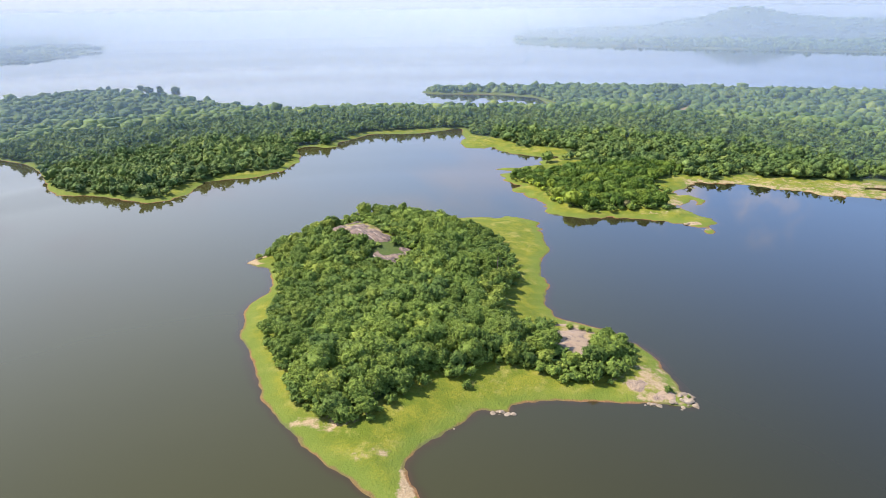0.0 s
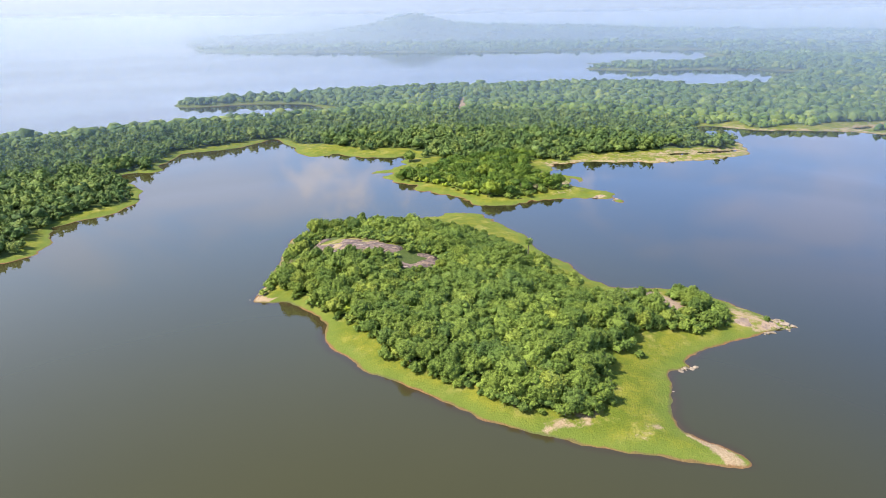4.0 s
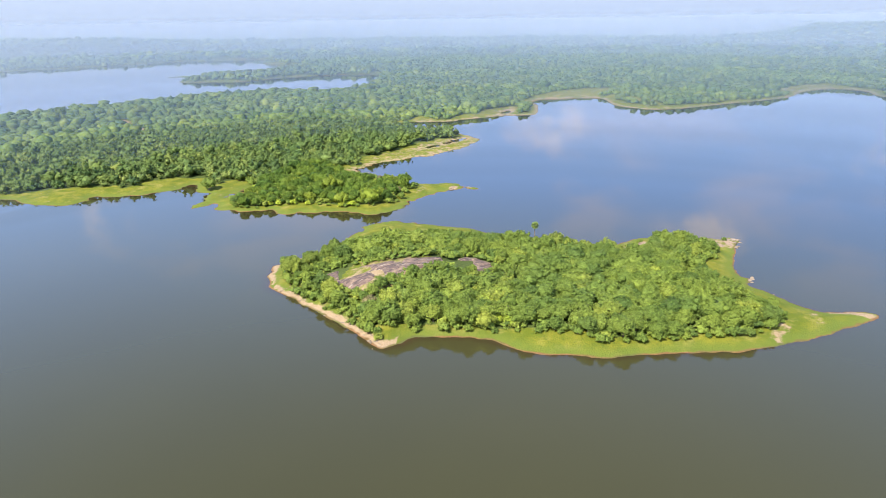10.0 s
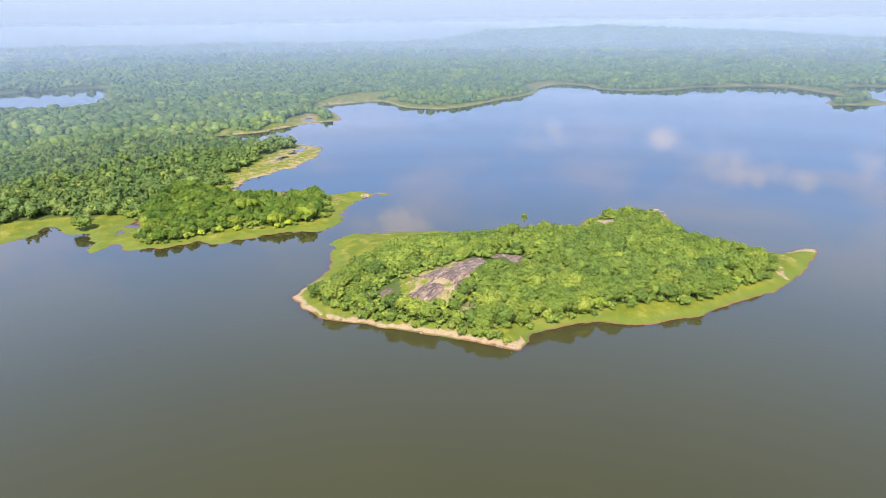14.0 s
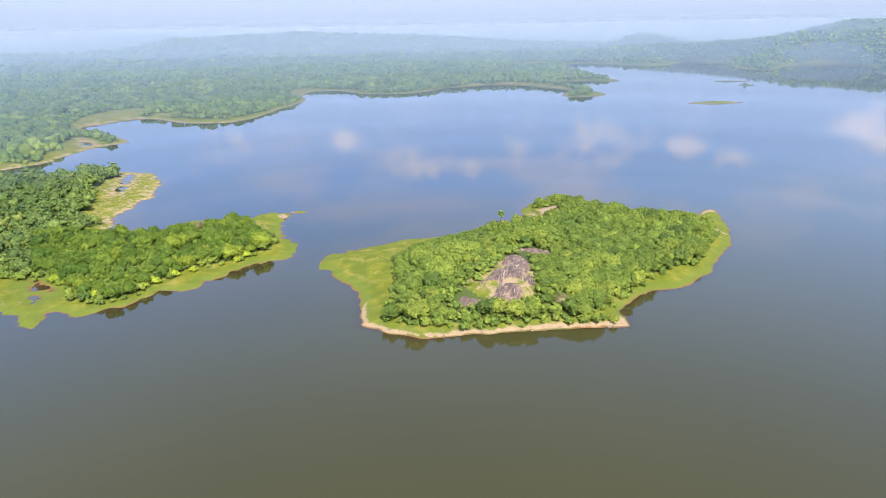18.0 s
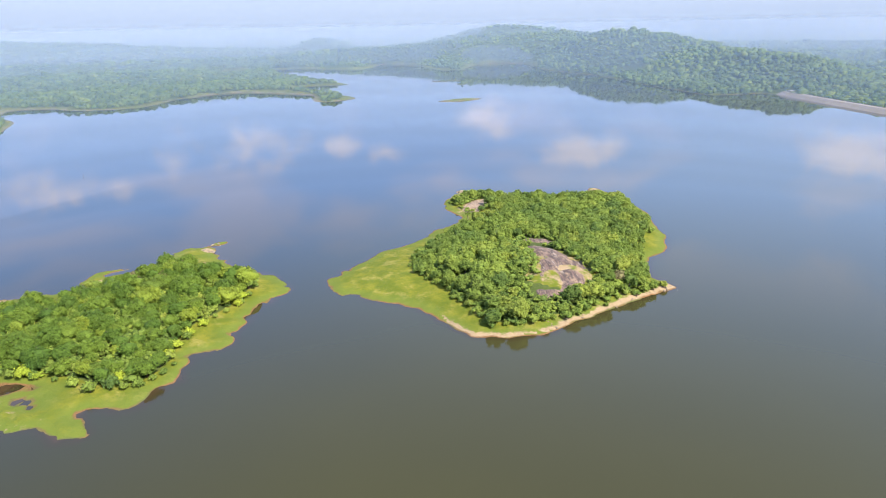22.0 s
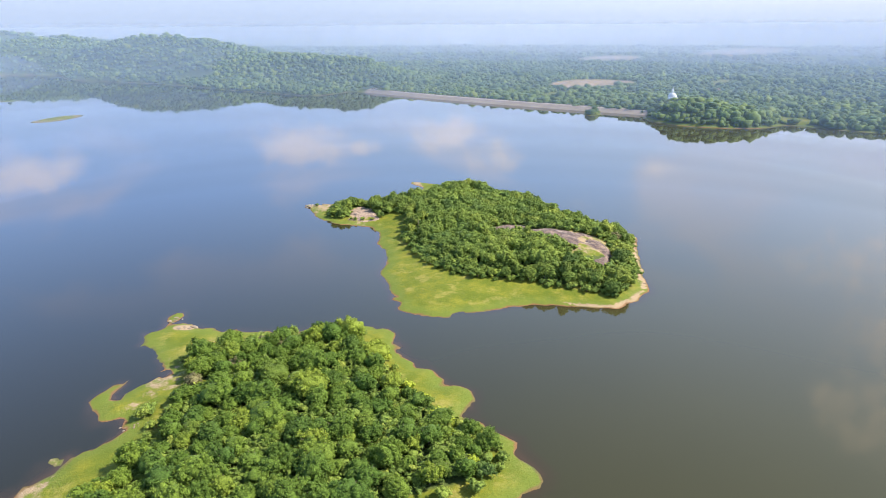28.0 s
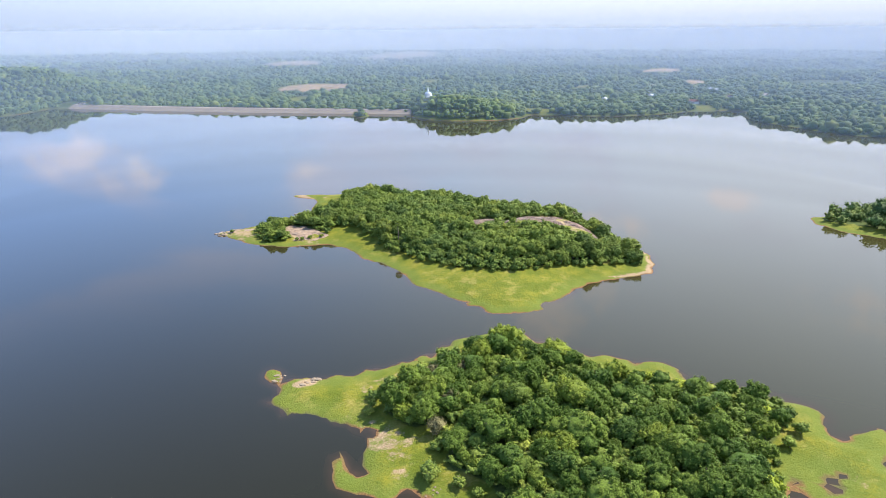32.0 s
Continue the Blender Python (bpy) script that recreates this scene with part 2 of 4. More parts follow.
def rock_material(name, pale):
    m, n = material(name)
    at = n.add("ShaderNodeNewGeometry").outputs["Position"]
    turned = n.add("ShaderNodeMapping", {0: at, 2: (0, 0, radians(47))}).outputs[0]
    along = n.add("ShaderNodeMapping", {0: turned, 3: (0.09, 0.8, 0.3)}).outputs[0]
    streak, blot, fine = n.noise(along, 1.0, 6.0, 0.65, 0.4), n.noise(at, 0.22, 5.0, 0.6), n.noise(at, 2.2, 5.0, 0.7)
    col = n.mix(n.ramp(blot, 0.35, 0.65), rgb(0.16, 0.105, 0.088), rgb(0.26, 0.175, 0.14))
    col = n.mix(n.ramp(streak, 0.46, 0.55), col, rgb(0.09, 0.064, 0.058))
    col = n.mix(n.ramp(streak, 0.57, 0.66), col, rgb(0.40, 0.31, 0.25))
    col = n.mix(n.ramp(fine, 0.55, 0.8, 0.0, 0.5), col, rgb(0.36, 0.28, 0.22))
    col = n.mix(n.ramp(n.noise(at, 0.5, 6.0, 0.7), 0.5 - 0.12 * pale, 0.64 - 0.1 * pale, 0.0, 0.9), col, rgb(0.34, 0.235, 0.155))
    col = n.mix(0.35 * pale, col, rgb(0.42, 0.30, 0.21))
    b = bumped(n, n.math("ADD", fine, streak), 1.0, 0.6)
    finish(n, surface(n, col, 0.85, b, 0.3))
    return m


def painted_haze(strength, far, fade):
    """A mostly clear shell imitating moist air, lit by sun and sky, denser and tinted paler to the west and over the
    lake.
    """
    m, n = material("haze")
    z = n.add("ShaderNodeSeparateXYZ", {0: n.add("ShaderNodeTexCoord").outputs["Generated"]}).outputs[2]
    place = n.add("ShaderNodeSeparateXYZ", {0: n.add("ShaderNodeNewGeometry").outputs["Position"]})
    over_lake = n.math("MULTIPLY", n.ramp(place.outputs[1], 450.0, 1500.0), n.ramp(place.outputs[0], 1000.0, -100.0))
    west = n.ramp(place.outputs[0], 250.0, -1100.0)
    # Tints painted by distance and place: far haze and sunward glare as colour.
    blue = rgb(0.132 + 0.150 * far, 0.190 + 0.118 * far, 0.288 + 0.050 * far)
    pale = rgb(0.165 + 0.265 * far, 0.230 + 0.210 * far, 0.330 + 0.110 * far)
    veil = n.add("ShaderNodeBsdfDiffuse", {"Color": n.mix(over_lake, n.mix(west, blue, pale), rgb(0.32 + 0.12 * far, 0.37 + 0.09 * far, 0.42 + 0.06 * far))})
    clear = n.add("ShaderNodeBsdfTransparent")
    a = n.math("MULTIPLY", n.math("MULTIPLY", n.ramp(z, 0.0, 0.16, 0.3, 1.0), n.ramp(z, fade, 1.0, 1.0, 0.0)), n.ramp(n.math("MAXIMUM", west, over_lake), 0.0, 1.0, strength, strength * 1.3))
    finish(n, n.add("ShaderNodeMixShader", {0: a, 1: clear, 2: veil}))
    return m


M_GROUND, M_WATER, M_ROCK = ground_material(), water_material(), rock_material("weathered_gneiss", 0)
M_PALE_ROCK = rock_material("pale_gneiss", 1)
M_LEAF = leaf_material("broadleaf_foliage", (0.120, 0.172, 0.031), (0.216, 0.268, 0.043), (0.31, 0.335, 0.052))
M_LEAF_WOOD = leaf_material("thicket_foliage", (0.120, 0.172, 0.031), (0.216, 0.268, 0.043), (0.31, 0.335, 0.052), False)
# Foliage copy with darker base colour, standing in for the peninsula trees' shaded side.
M_LEAF_SHADED = leaf_material("shade_darkened_foliage", (0.084, 0.140, 0.020), (0.160, 0.218, 0.027), (0.27, 0.31, 0.034))
M_LEAF_FAR = leaf_material("forest_foliage", (0.090, 0.140, 0.036), (0.175, 0.222, 0.050), (0.24, 0.270, 0.060), False, 0.8)
M_LIME = leaf_material("lime_foliage", (0.26, 0.32, 0.03), (0.36, 0.40, 0.04), (0.40, 0.42, 0.05))
M_GREY = leaf_material("grey_foliage", (0.15, 0.135, 0.055), (0.21, 0.18, 0.08), (0.22, 0.19, 0.09))
M_BARK = plain_material("grey_bark", (0.10, 0.075, 0.055), (0.22, 0.18, 0.14), 3.0)
M_STONE = plain_material("pale_boulder", (0.17, 0.125, 0.085), (0.36, 0.28, 0.20), 1.2, 0.85, 0.6, 0.15)
M_DAM = plain_material("stone_pitching", (0.27, 0.21, 0.155), (0.42, 0.335, 0.25), 0.8)
M_ROAD = plain_material("gravel_track", (0.42, 0.34, 0.25), (0.52, 0.44, 0.34), 0.8)
M_WHITE = plain_material("white_plaster", (0.74, 0.74, 0.72), (0.82, 0.82, 0.80), 0.6, 0.6, 0.1, 0.02)
M_ROOF = plain_material("clay_tile_roof", (0.20, 0.075, 0.045), (0.30, 0.13, 0.08), 0.9)

# ---- plan of the shores, in metres ----
ISLAND = [(-9, 121), (-8, 127), (-11, 134), (-11, 141), (-5, 147), (1, 154), (6, 158), (12, 157), (14, 161), (23, 162), (42, 161), (58, 161),
          (57, 171), (55, 184), (51, 193), (45, 202), (33, 209), (29, 218), (31, 237), (31, 260), (37, 276), (35, 287), (37, 300), (35, 314),
          (26, 320), (13, 321), (-4, 320), (-13, 321), (-24, 326), (-36, 330), (-46, 326), (-56, 317), (-62, 303), (-69, 289), (-75, 276),
          (-84, 261), (-75, 255), (-71, 245), (-68, 232), (-72, 219), (-69, 203), (-64, 191), (-57, 178), (-50, 161), (-40, 149), (-28, 137), (-19, 128)]
# the reservoir's rim, from the wooded west cape round the peninsula, the east bay and the dam to the west shore
RIM_NORTH = [(-310, 452), (-262, 414), (-246, 392), (-226, 366), (-216, 360), (-196, 360), (-180, 353), (-169, 348), (-161, 347), (-153, 354), (-149, 366), (-150, 377),
             (-149, 390), (-138, 397), (-124, 402), (-116, 413), (-109, 428), (-106, 446), (-108, 455), (-114, 479), (-117, 493), (-110, 498), (-96, 492), (-91, 499),
             (-92, 512), (-82, 528), (-79, 540), (-72, 548), (-58, 549), (-40, 549), (-26, 556), (-12, 566), (0, 572), (0, 543), (3, 530), (-1, 515), (1, 500), (3, 491),
             (14, 490), (22, 491), (27, 480), (38, 468), (54, 459), (66, 458), (51, 446), (50, 436), (38, 429), (24, 424), (22, 421), (28, 419), (34, 416), (30, 412),
             (22, 410), (23, 405), (26, 400), (24, 393), (28, 385), (32, 381), (30, 374), (28, 368), (33, 365), (34, 358), (37, 352), (41, 343), (42, 331), (43, 327),
             (52, 321), (66, 319), (78, 319), (90, 315), (102, 310), (107, 305), (113, 307), (119, 310), (116, 318), (113, 323), (112, 330), (108, 335), (108, 340),
             (113, 344), (118, 349), (123, 346), (126, 350), (123, 355), (121, 359), (117, 363), (116, 367), (120, 372), (129, 372), (127, 379), (130, 382)]
RIM_EAST = [(131, 388), (140, 384), (160, 381), (168, 373), (184, 367), (191, 357), (204, 356), (218, 350), (234, 347), (250, 346), (264, 348), (283, 364), (297, 385),
            (288, 402), (311, 442), (335, 444), (347, 413), (372, 394), (402, 370), (417, 346), (440, 344), (492, 356), (525, 370), (552, 366), (565, 345), (584, 318),
            (578, 300), (533, 283), (513, 272), (500, 255), (492, 232), (515, 200), (553, 171), (578, 151), (597, 133), (656, 91), (712, 76), (770, 35), (745, 1),
            (685, -5), (642, -47), (650, -91), (680, -145), (680, -178), (684, -220), (661, -262), (589, -266), (526, -258), (474, -200), (447, -205), (448, -258),
            (545, -292), (640, -340), (632, -400), (593, -432), (666, -465), (800, -540), (1000, -670), (1020, -740), (980, -778), (880, -770), (830, -820), (900, -985),
            (770, -940), (660, -831), (590, -826), (600, -870), (640, -1000), (618, -1090), (500, -1050), (430, -900), (296, -780), (200, -680), (140, -590), (75, -520),
            (20, -455), (-20, -475), (-66, -488)]
RIM_WEST = [(-190, -310), (-318, -130), (-303, -112), (-300, -70), (-323, -34), (-369, -13), (-409, -22), (-440, 30), (-490, 70), (-560, 90),
            (-600, 128), (-540, 160), (-500, 218), (-482, 302), (-560, 400), (-600, 470), (-470, 500)]
RESERVOIR = RIM_NORTH + RIM_EAST + RIM_WEST
NORTH_LAKE = [(-560, 700), (-470, 835), (-332, 775), (-223, 700), (-137, 680), (-76, 712), (-33, 697), (19, 704), (83, 690), (82, 770), (41, 806),
              (-33, 822), (-52, 840), (-25, 868), (56, 858), (124, 862), (249, 848), (330, 830), (390, 812), (480, 765), (549, 730), (549, 675), (598, 645), (645, 625), (664, 657), (772, 702), (862, 738), (852, 790), (790, 866), (690, 890),
              (660, 940), (640, 1000), (767, 1036), (890, 998), (1048, 1020), (1135, 1020), (1085, 1137), (1176, 1219), (1268, 1281), (1150, 1440), (967, 1495), (824, 1555), (680, 1645),
              (529, 1771), (451, 1855), (328, 1920), (200, 2050), (160, 2400), (200, 4600), (-1900, 4600), (-1500, 2600), (-1046, 2026), (-928, 1567), (-958, 1414), (-1300, 1100), (-900, 850)]
PONDS = [(64, 419, 7, 2.5, 20), (252, 364, 15, 3.2, -16), (228, 371, 10, 2.4, -12), (430, 374, 18, 3.5, 4), (-400, -450, 26, 6, 20), (-465, -462, 30, 5, 10),
         (-438, -486, 16, 4, 40), (54, 421, 4, 1.6, 10), (1075, -635, 70, 25, -50), (1500, 760, 160, 30, -30), (1350, 1150, 150, 26, -35), (1750, 700, 180, 26, -30)]
ISLETS = [(296, -281, 34, 13, 60), (412, -502, 14, 9, 40), (470, -550, 30, 8, 50), (-268, -157, 15, 10, 50),
          (109.5, 299, 3.4, 2.2, 70), (121, 354, 3, 1.2, 60), (111, 338, 1.6, 0.8, 20), (119, 342.5, 2.2, 0.9, 50), (115, 347, 1.8, 0.9, 10), (800, 1010, 120, 22, -45)]
ISLAND_WOOD = [(-77, 266), (-68, 246), (-64, 224), (-59, 206), (-60, 197), (-53, 184), (-47, 173), (-44, 164), (-38, 155), (-24, 149), (-16, 157),
               (-13, 164), (-9, 171), (0, 169), (8, 176), (18, 175), (28, 170), (39, 170), (46, 177), (50, 188), (40, 198), (30, 202), (16, 198),
               (14, 217), (21, 240), (20, 260), (18, 277), (11, 291), (2, 300), (-11, 306), (-20, 311), (-31, 317), (-40, 322), (-50, 315), (-58, 305),
               (-64, 293), (-71, 279)]
PENINSULA_WOOD = [(103, 334), (94, 328), (85, 329), (74, 327), (64, 326), (52, 333), (45, 354), (43, 370), (31, 387), (30, 400), (38, 409), (60, 412),
                  (75, 425), (85, 455), (140, 440), (150, 400), (122, 395), (106, 372), (109, 362), (103, 356), (97, 352), (103, 346)]
MAIN_ROCK = [(-46, 300), (-43, 292), (-40, 283), (-33, 272), (-26, 264), (-30, 260), (-40, 265), (-50, 271), (-57, 277), (-57, 284), (-53, 293)]
SMALL_ROCK = [(-18, 256), (-19, 248), (-26, 244), (-32, 248), (-31, 255), (-25, 258)]
POINT_ROCK = [(44, 168), (48, 164.5), (52, 162.5), (57, 161.5), (58.5, 163), (56, 166), (51, 168), (47, 171)]
TIP_ROCK = [(26, 203), (32, 204), (37, 199), (38, 190), (35, 182), (31, 180), (28, 186), (27, 195)]


def smooth(poly, steps=4, wiggle=0.0, size=20.0):
    """A closed Catmull-Rom curve through poly, with a fractal wiggle."""
    pts, out, k = np.array(poly, float), [], len(poly)
    for i in range(k):
        a, b, c, d = (pts[(i + j) % k] for j in (-1, 0, 1, 2))
        for s in range(steps):
            t = s / steps
            out.append(0.5 * (2 * b + (c - a) * t + (2 * a - 5 * b + 4 * c - d) * t * t + (3 * b - a - 3 * c + d) * t ** 3))
    out = np.array(out)
    if wiggle:
        for q in out:
            v = noise.turbulence_vector(Vector((q[0] / size, q[1] / size, 0.3)), 3, False)
            q += wiggle * np.array((v[0], v[1]))
    return out


def inside_distance(x, y, poly):
    """Metres from the rim of poly, above nought inside it."""
    shape = x.shape
    x, y = x.ravel(), y.ravel()
    best, odd = np.full(x.size, 1e12), np.zeros(x.size, bool)
    for (ax, ay), (bx, by) in zip(poly, np.roll(poly, -1, axis=0)):
        dx, dy = bx - ax, by - ay
        t = np.clip(((x - ax) * dx + (y - ay) * dy) / (dx * dx + dy * dy + 1e-9), 0, 1)
        best = np.minimum(best, (x - ax - t * dx) ** 2 + (y - ay - t * dy) ** 2)
        if ay != by:
            odd ^= ((ay > y) != (by > y)) & (x < ax + dx * (y - ay) / dy)
    return (np.sqrt(best) * np.where(odd, 1, -1)).reshape(shape)


def oval_distance(x, y, ox, oy, rx, ry, turn):
    c, s = math.cos(radians(turn)), math.sin(radians(turn))
    u, v = ((x - ox) * c + (y - oy) * s) / rx, ((y - oy) * c - (x - ox) * s) / ry
    return (1 - np.sqrt(u * u + v * v)) * min(rx, ry)


def hump(x, y, ox, oy, rx, ry, turn, h):
    c, s = math.cos(radians(turn)), math.sin(radians(turn))
    u, v = ((x - ox) * c + (y - oy) * s) / rx, ((y - oy) * c - (x - ox) * s) / ry
    return h * np.exp(-(u * u + v * v))


def lump(x, y, size, seed=0.0):
    """Smooth uneven field between about -1 and 1, summed from waves of several turns."""
    out = np.zeros_like(x)
    for i in range(7):
        a, k = 2.4 * i + seed, (1 + 0.37 * i) / size
        out += np.sin(k * (x * math.cos(a) + y * math.sin(a)) + 1.7 * i + seed) / (1 + 0.25 * i)
    return out / 3.0


C_ISLAND = smooth(ISLAND, 5, 1.4, 9.0)
C_RESERVOIR = smooth(RESERVOIR, 4, 2.0, 9.0)
C_LAKE = smooth(NORTH_LAKE, 3, 9.0, 60.0)
W_ISLAND, W_PENINSULA = smooth(ISLAND_WOOD, 3, 1.5, 8.0), smooth(PENINSULA_WOOD, 3, 1.5, 8.0)
# hills: centre, half widths, turn, height
HILLS = [(960, 2480, 150, 200, -25, 58), (830, 2720, 220, 200, -20, 28), (1180, 2600, 260, 180, -7, 30), (1484, 2287, 503, 268, -25, 40),
         (3282, -129, 467, 222, 44, 37), (2765, -664, 477, 283, 72, 50), (3958, 291, 590, 248, 44, 10), (2739, -1327, 600, 308, 56, 27),
         (-1, -735, 132, 104, -29, 33), (-75, -637, 60, 81, -32, 20), (155, -953, 214, 152, -28, 36), (325, -1087, 177, 148, -38, 51),
         (625, -1335, 229, 410, -60, 63), (798, -1793, 255, 299, -48, 65), (1217, -2314, 398, 246, -56, 73), (1791, -3478, 597, 231, -68, 53),
         (1650, -1650, 125, 125, 0, 48), (1250, -1230, 320, 130, -36, 14), (1010, -1850, 170, 150, -35, 34)]
KNOLLS = [(-345, -112, 42, 40, 0, 9.0), (-352, -136, 20, 20, 0, 6.0), (-350, -60, 48, 60, 60, 10.0), (-130, -560, 60, 60, 0, 5)]
MIDDLE = (-12.0, 240.0)


def shore_distance(x, y):
    """Metres from the nearest shore, above nought on land."""
    s = np.minimum(-inside_distance(x, y, C_RESERVOIR), -inside_distance(x, y, C_LAKE))
    for pond in PONDS:
        s = np.minimum(s, -oval_distance(x, y, *pond))
    s = np.maximum(s, inside_distance(x, y, C_ISLAND))
    for islet in ISLETS:
        s = np.maximum(s, oval_distance(x, y, *islet))
    # ragged little coves and humps along the edge
    near = np.exp(-(s / 9.0) ** 2)
    return s + near * (1.1 * lump(x, y, 3.1, 4.0) + 0.7 * lump(x, y, 1.3, 9.0)) * (0.55 + 1.0 * ((x > 15) & (y > 295)))


def ground_height(x, y, s):
    r = np.hypot(x - MIDDLE[0], y - MIDDLE[1])
    land = 1.7 * (1 - np.exp(-np.maximum(s, 0) / 11)) + 0.035 * np.clip(s, 0, 60)
    rise = np.clip(s / 16, 0, 1)
    land = land + rise * (hump(x, y, -40, 274, 34, 26, 30, 6.2) + hump(x, y, -18, 215, 40, 45, 0, 2.5))
    land = land + rise * np.clip((r - 300) / 500, 0, 1) * (1.5 + 2.0 * lump(x, y, 160))
    up = np.zeros_like(x)
    for h in HILLS:
        up = up + hump(x, y, *h)
    land = land + np.clip(s / 90, 0, 1) * up * (1 + 0.10 * lump(x, y, 70, 2.0))
    for h in KNOLLS:
        land = land + np.clip(s / 22, 0, 1) * hump(x, y, *h)
    far = np.clip((r - 2500) / 900, 0, 1) * np.clip(0.35 + 0.9 * (0.75 * (x - MIDDLE[0]) + 0.66 * (y - MIDDLE[1])) / (r + 1), 0.05, 1)
    land = land + far * (24 + 12 * lump(x, y, 420, 5.0))
    bed = -3.5 * (1 - np.exp(np.minimum(s, 0) / 14))
    return np.where(s > 0, land, bed) + 0.06 * lump(x, y, 3.0, 1.0) * (s > 1)


def mesh_object(name, verts, faces, mat, floats=None, parent=None, flat=False):
    """A mesh from arrays; floats: named numbers, one a vertex."""
    me = bpy.data.meshes.new(name)
    verts, faces = np.asarray(verts, np.float32), np.asarray(faces, np.int32)
    k = faces.shape[1]
    me.vertices.add(len(verts))
    me.vertices.foreach_set("co", verts.ravel())
    me.loops.add(faces.size)
    me.loops.foreach_set("vertex_index", faces.ravel())
    me.polygons.add(len(faces))
    me.polygons.foreach_set("loop_start", np.arange(0, faces.size, k, dtype=np.int32))
    me.polygons.foreach_set("use_smooth", np.full(len(faces), not flat))
    for key, values in (floats or {}).items():
        me.attributes.new(key, "FLOAT", "POINT").data.foreach_set("value", np.asarray(values, np.float32))
    me.update(calc_edges=True)
    me.materials.append(mat)
    ob = new(name, me)
    ob.parent = parent
    return ob


# ---- ground and water: one polar sheet each, finest at the island ----
TURNS, RINGS = 680, 351
# finer steps in the first 200 metres
ring = np.concatenate((np.linspace(0, 130, 95, endpoint=False), np.geomspace(130, 4850, RINGS - 95)))
angle = np.linspace(0, 2 * math.pi, TURNS, endpoint=False)
GR, GA = np.meshgrid(ring, angle, indexing="ij")
GX, GY = MIDDLE[0] + GR * np.cos(GA), MIDDLE[1] + GR * np.sin(GA)
GS = shore_distance(GX, GY)
GZ = ground_height(GX, GY, GS)


def sample(table, x, y):
    """The value of a table of the sheet at places x, y."""
    r, a = np.hypot(x - MIDDLE[0], y - MIDDLE[1]), np.arctan2(y - MIDDLE[1], x - MIDDLE[0]) % (2 * math.pi)
    i = np.clip(np.searchsorted(ring, r) - 1, 0, len(ring) - 2)
    f = np.clip((r - ring[i]) / (ring[i + 1] - ring[i]), 0, 1)
    q = a / (2 * math.pi) * TURNS
    j = np.floor(q).astype(int) % TURNS
    g, k = q - np.floor(q), (j + 1) % TURNS
    return (table[i, j] * (1 - g) + table[i, k] * g) * (1 - f) + (table[i + 1, j] * (1 - g) + table[i + 1, k] * g) * f


def sheet_faces(keep=None, shape=None):
    n, m = shape or (len(ring), TURNS)
    i, j = np.meshgrid(np.arange(n - 1), np.arange(m), indexing="ij")
    k = (j + 1) % m
    f = np.stack((i * m + j, (i + 1) * m + j, (i + 1) * m + k, i * m + k), -1).reshape(-1, 4)
    return f if keep is None else f[keep.ravel()[f].any(1)]


# sandy ground: the western beach, the long tip, the rocky point and the peninsula's bare patches
def sand_mask(x, y, s):
    m = np.clip(1.35 - s / 3.4, 0, 1) * (inside_distance(x, y, np.array([(-38, 335), (-20, 322), (-60, 280), (-66, 258), (-92, 255), (-85, 285)], float)) > 0)
    m = np.maximum(m, 1.1 * np.clip(1.1 - np.hypot((x + 10.5) / 3.6, (y - 129) / 14), 0, 1))
    m = np.maximum(m, 0.6 * np.clip(1.5 - np.hypot((x - 51) / 9, (y - 168) / 13), 0, 1))
    m = np.maximum(m, 0.75 * np.clip(1.3 - np.hypot((x - 35) / 8, (y - 195) / 17), 0, 1))
    m = np.maximum(m, 0.5 * np.clip(1.6 - np.hypot((x + 20) / 5, (y - 139) / 3), 0, 1))
    m = np.maximum(m, 0.55 * np.clip(1.4 - np.hypot((x + 33) / 12, (y - 151) / 4), 0, 1))
    m = np.maximum(m, 0.6 * np.clip(1.5 - np.hypot((x + 42) / 24, (y - 278) / 16), 0, 1))
    m = np.maximum(m, 0.62 * np.clip(1.4 - np.hypot((x - 109) / 5, (y - 343) / 12), 0, 1))
    m = np.maximum(m, 0.9 * np.clip(1.4 - np.hypot((x - 106) / 5, (y - 309) / 3), 0, 1))
    m = np.maximum(m, 0.6 * np.clip(1.2 - np.hypot((x - 92) / 14, (y - 323) / 2), 0, 1))
    for ox, oy, rx, ry in ((105, 343, 2.6, 4.0), (105, 349, 2.6, 2.0), (111, 350, 2.2, 1.8), (114, 356, 2.0, 2.0), (99.5, 350.5, 3.2, 1.0), (93, 325, 7.0, 0.9), (105, 336, 1.6, 1.6)):
        m = np.maximum(m, 0.55 * np.clip(1.6 - np.hypot((x - ox) / rx, (y - oy) / ry), 0, 1))
    for ox, oy, rx, ry, turn in FIELDS:
        m = np.maximum(m, 0.8 * np.clip(0.6 + oval_distance(x, y, ox, oy, rx, ry, turn) / 8, 0, 1))
    return m


# open fields, tracks and clearings: centre, half widths, turn
FIELDS = [(-425, -470, 95, 60, 40), (-850, -1230, 190, 80, 50), (-1500, -1500, 400, 120, 40), (330, 560, 9, 4, 20), (-1200, -300, 120, 40, 20), (-900, -80, 60, 25, 30), (-1700, 200, 300, 50, 10)]
# sandy tracks through the northern wood
TRACKS = [[(-150, 694), (-89, 697), (-55, 686), (-36, 683), (0, 671), (13, 667), (50, 646), (76, 635), (105, 622)], [(240, 700), (233, 688), (201, 638), (185, 610), (161, 603)]]


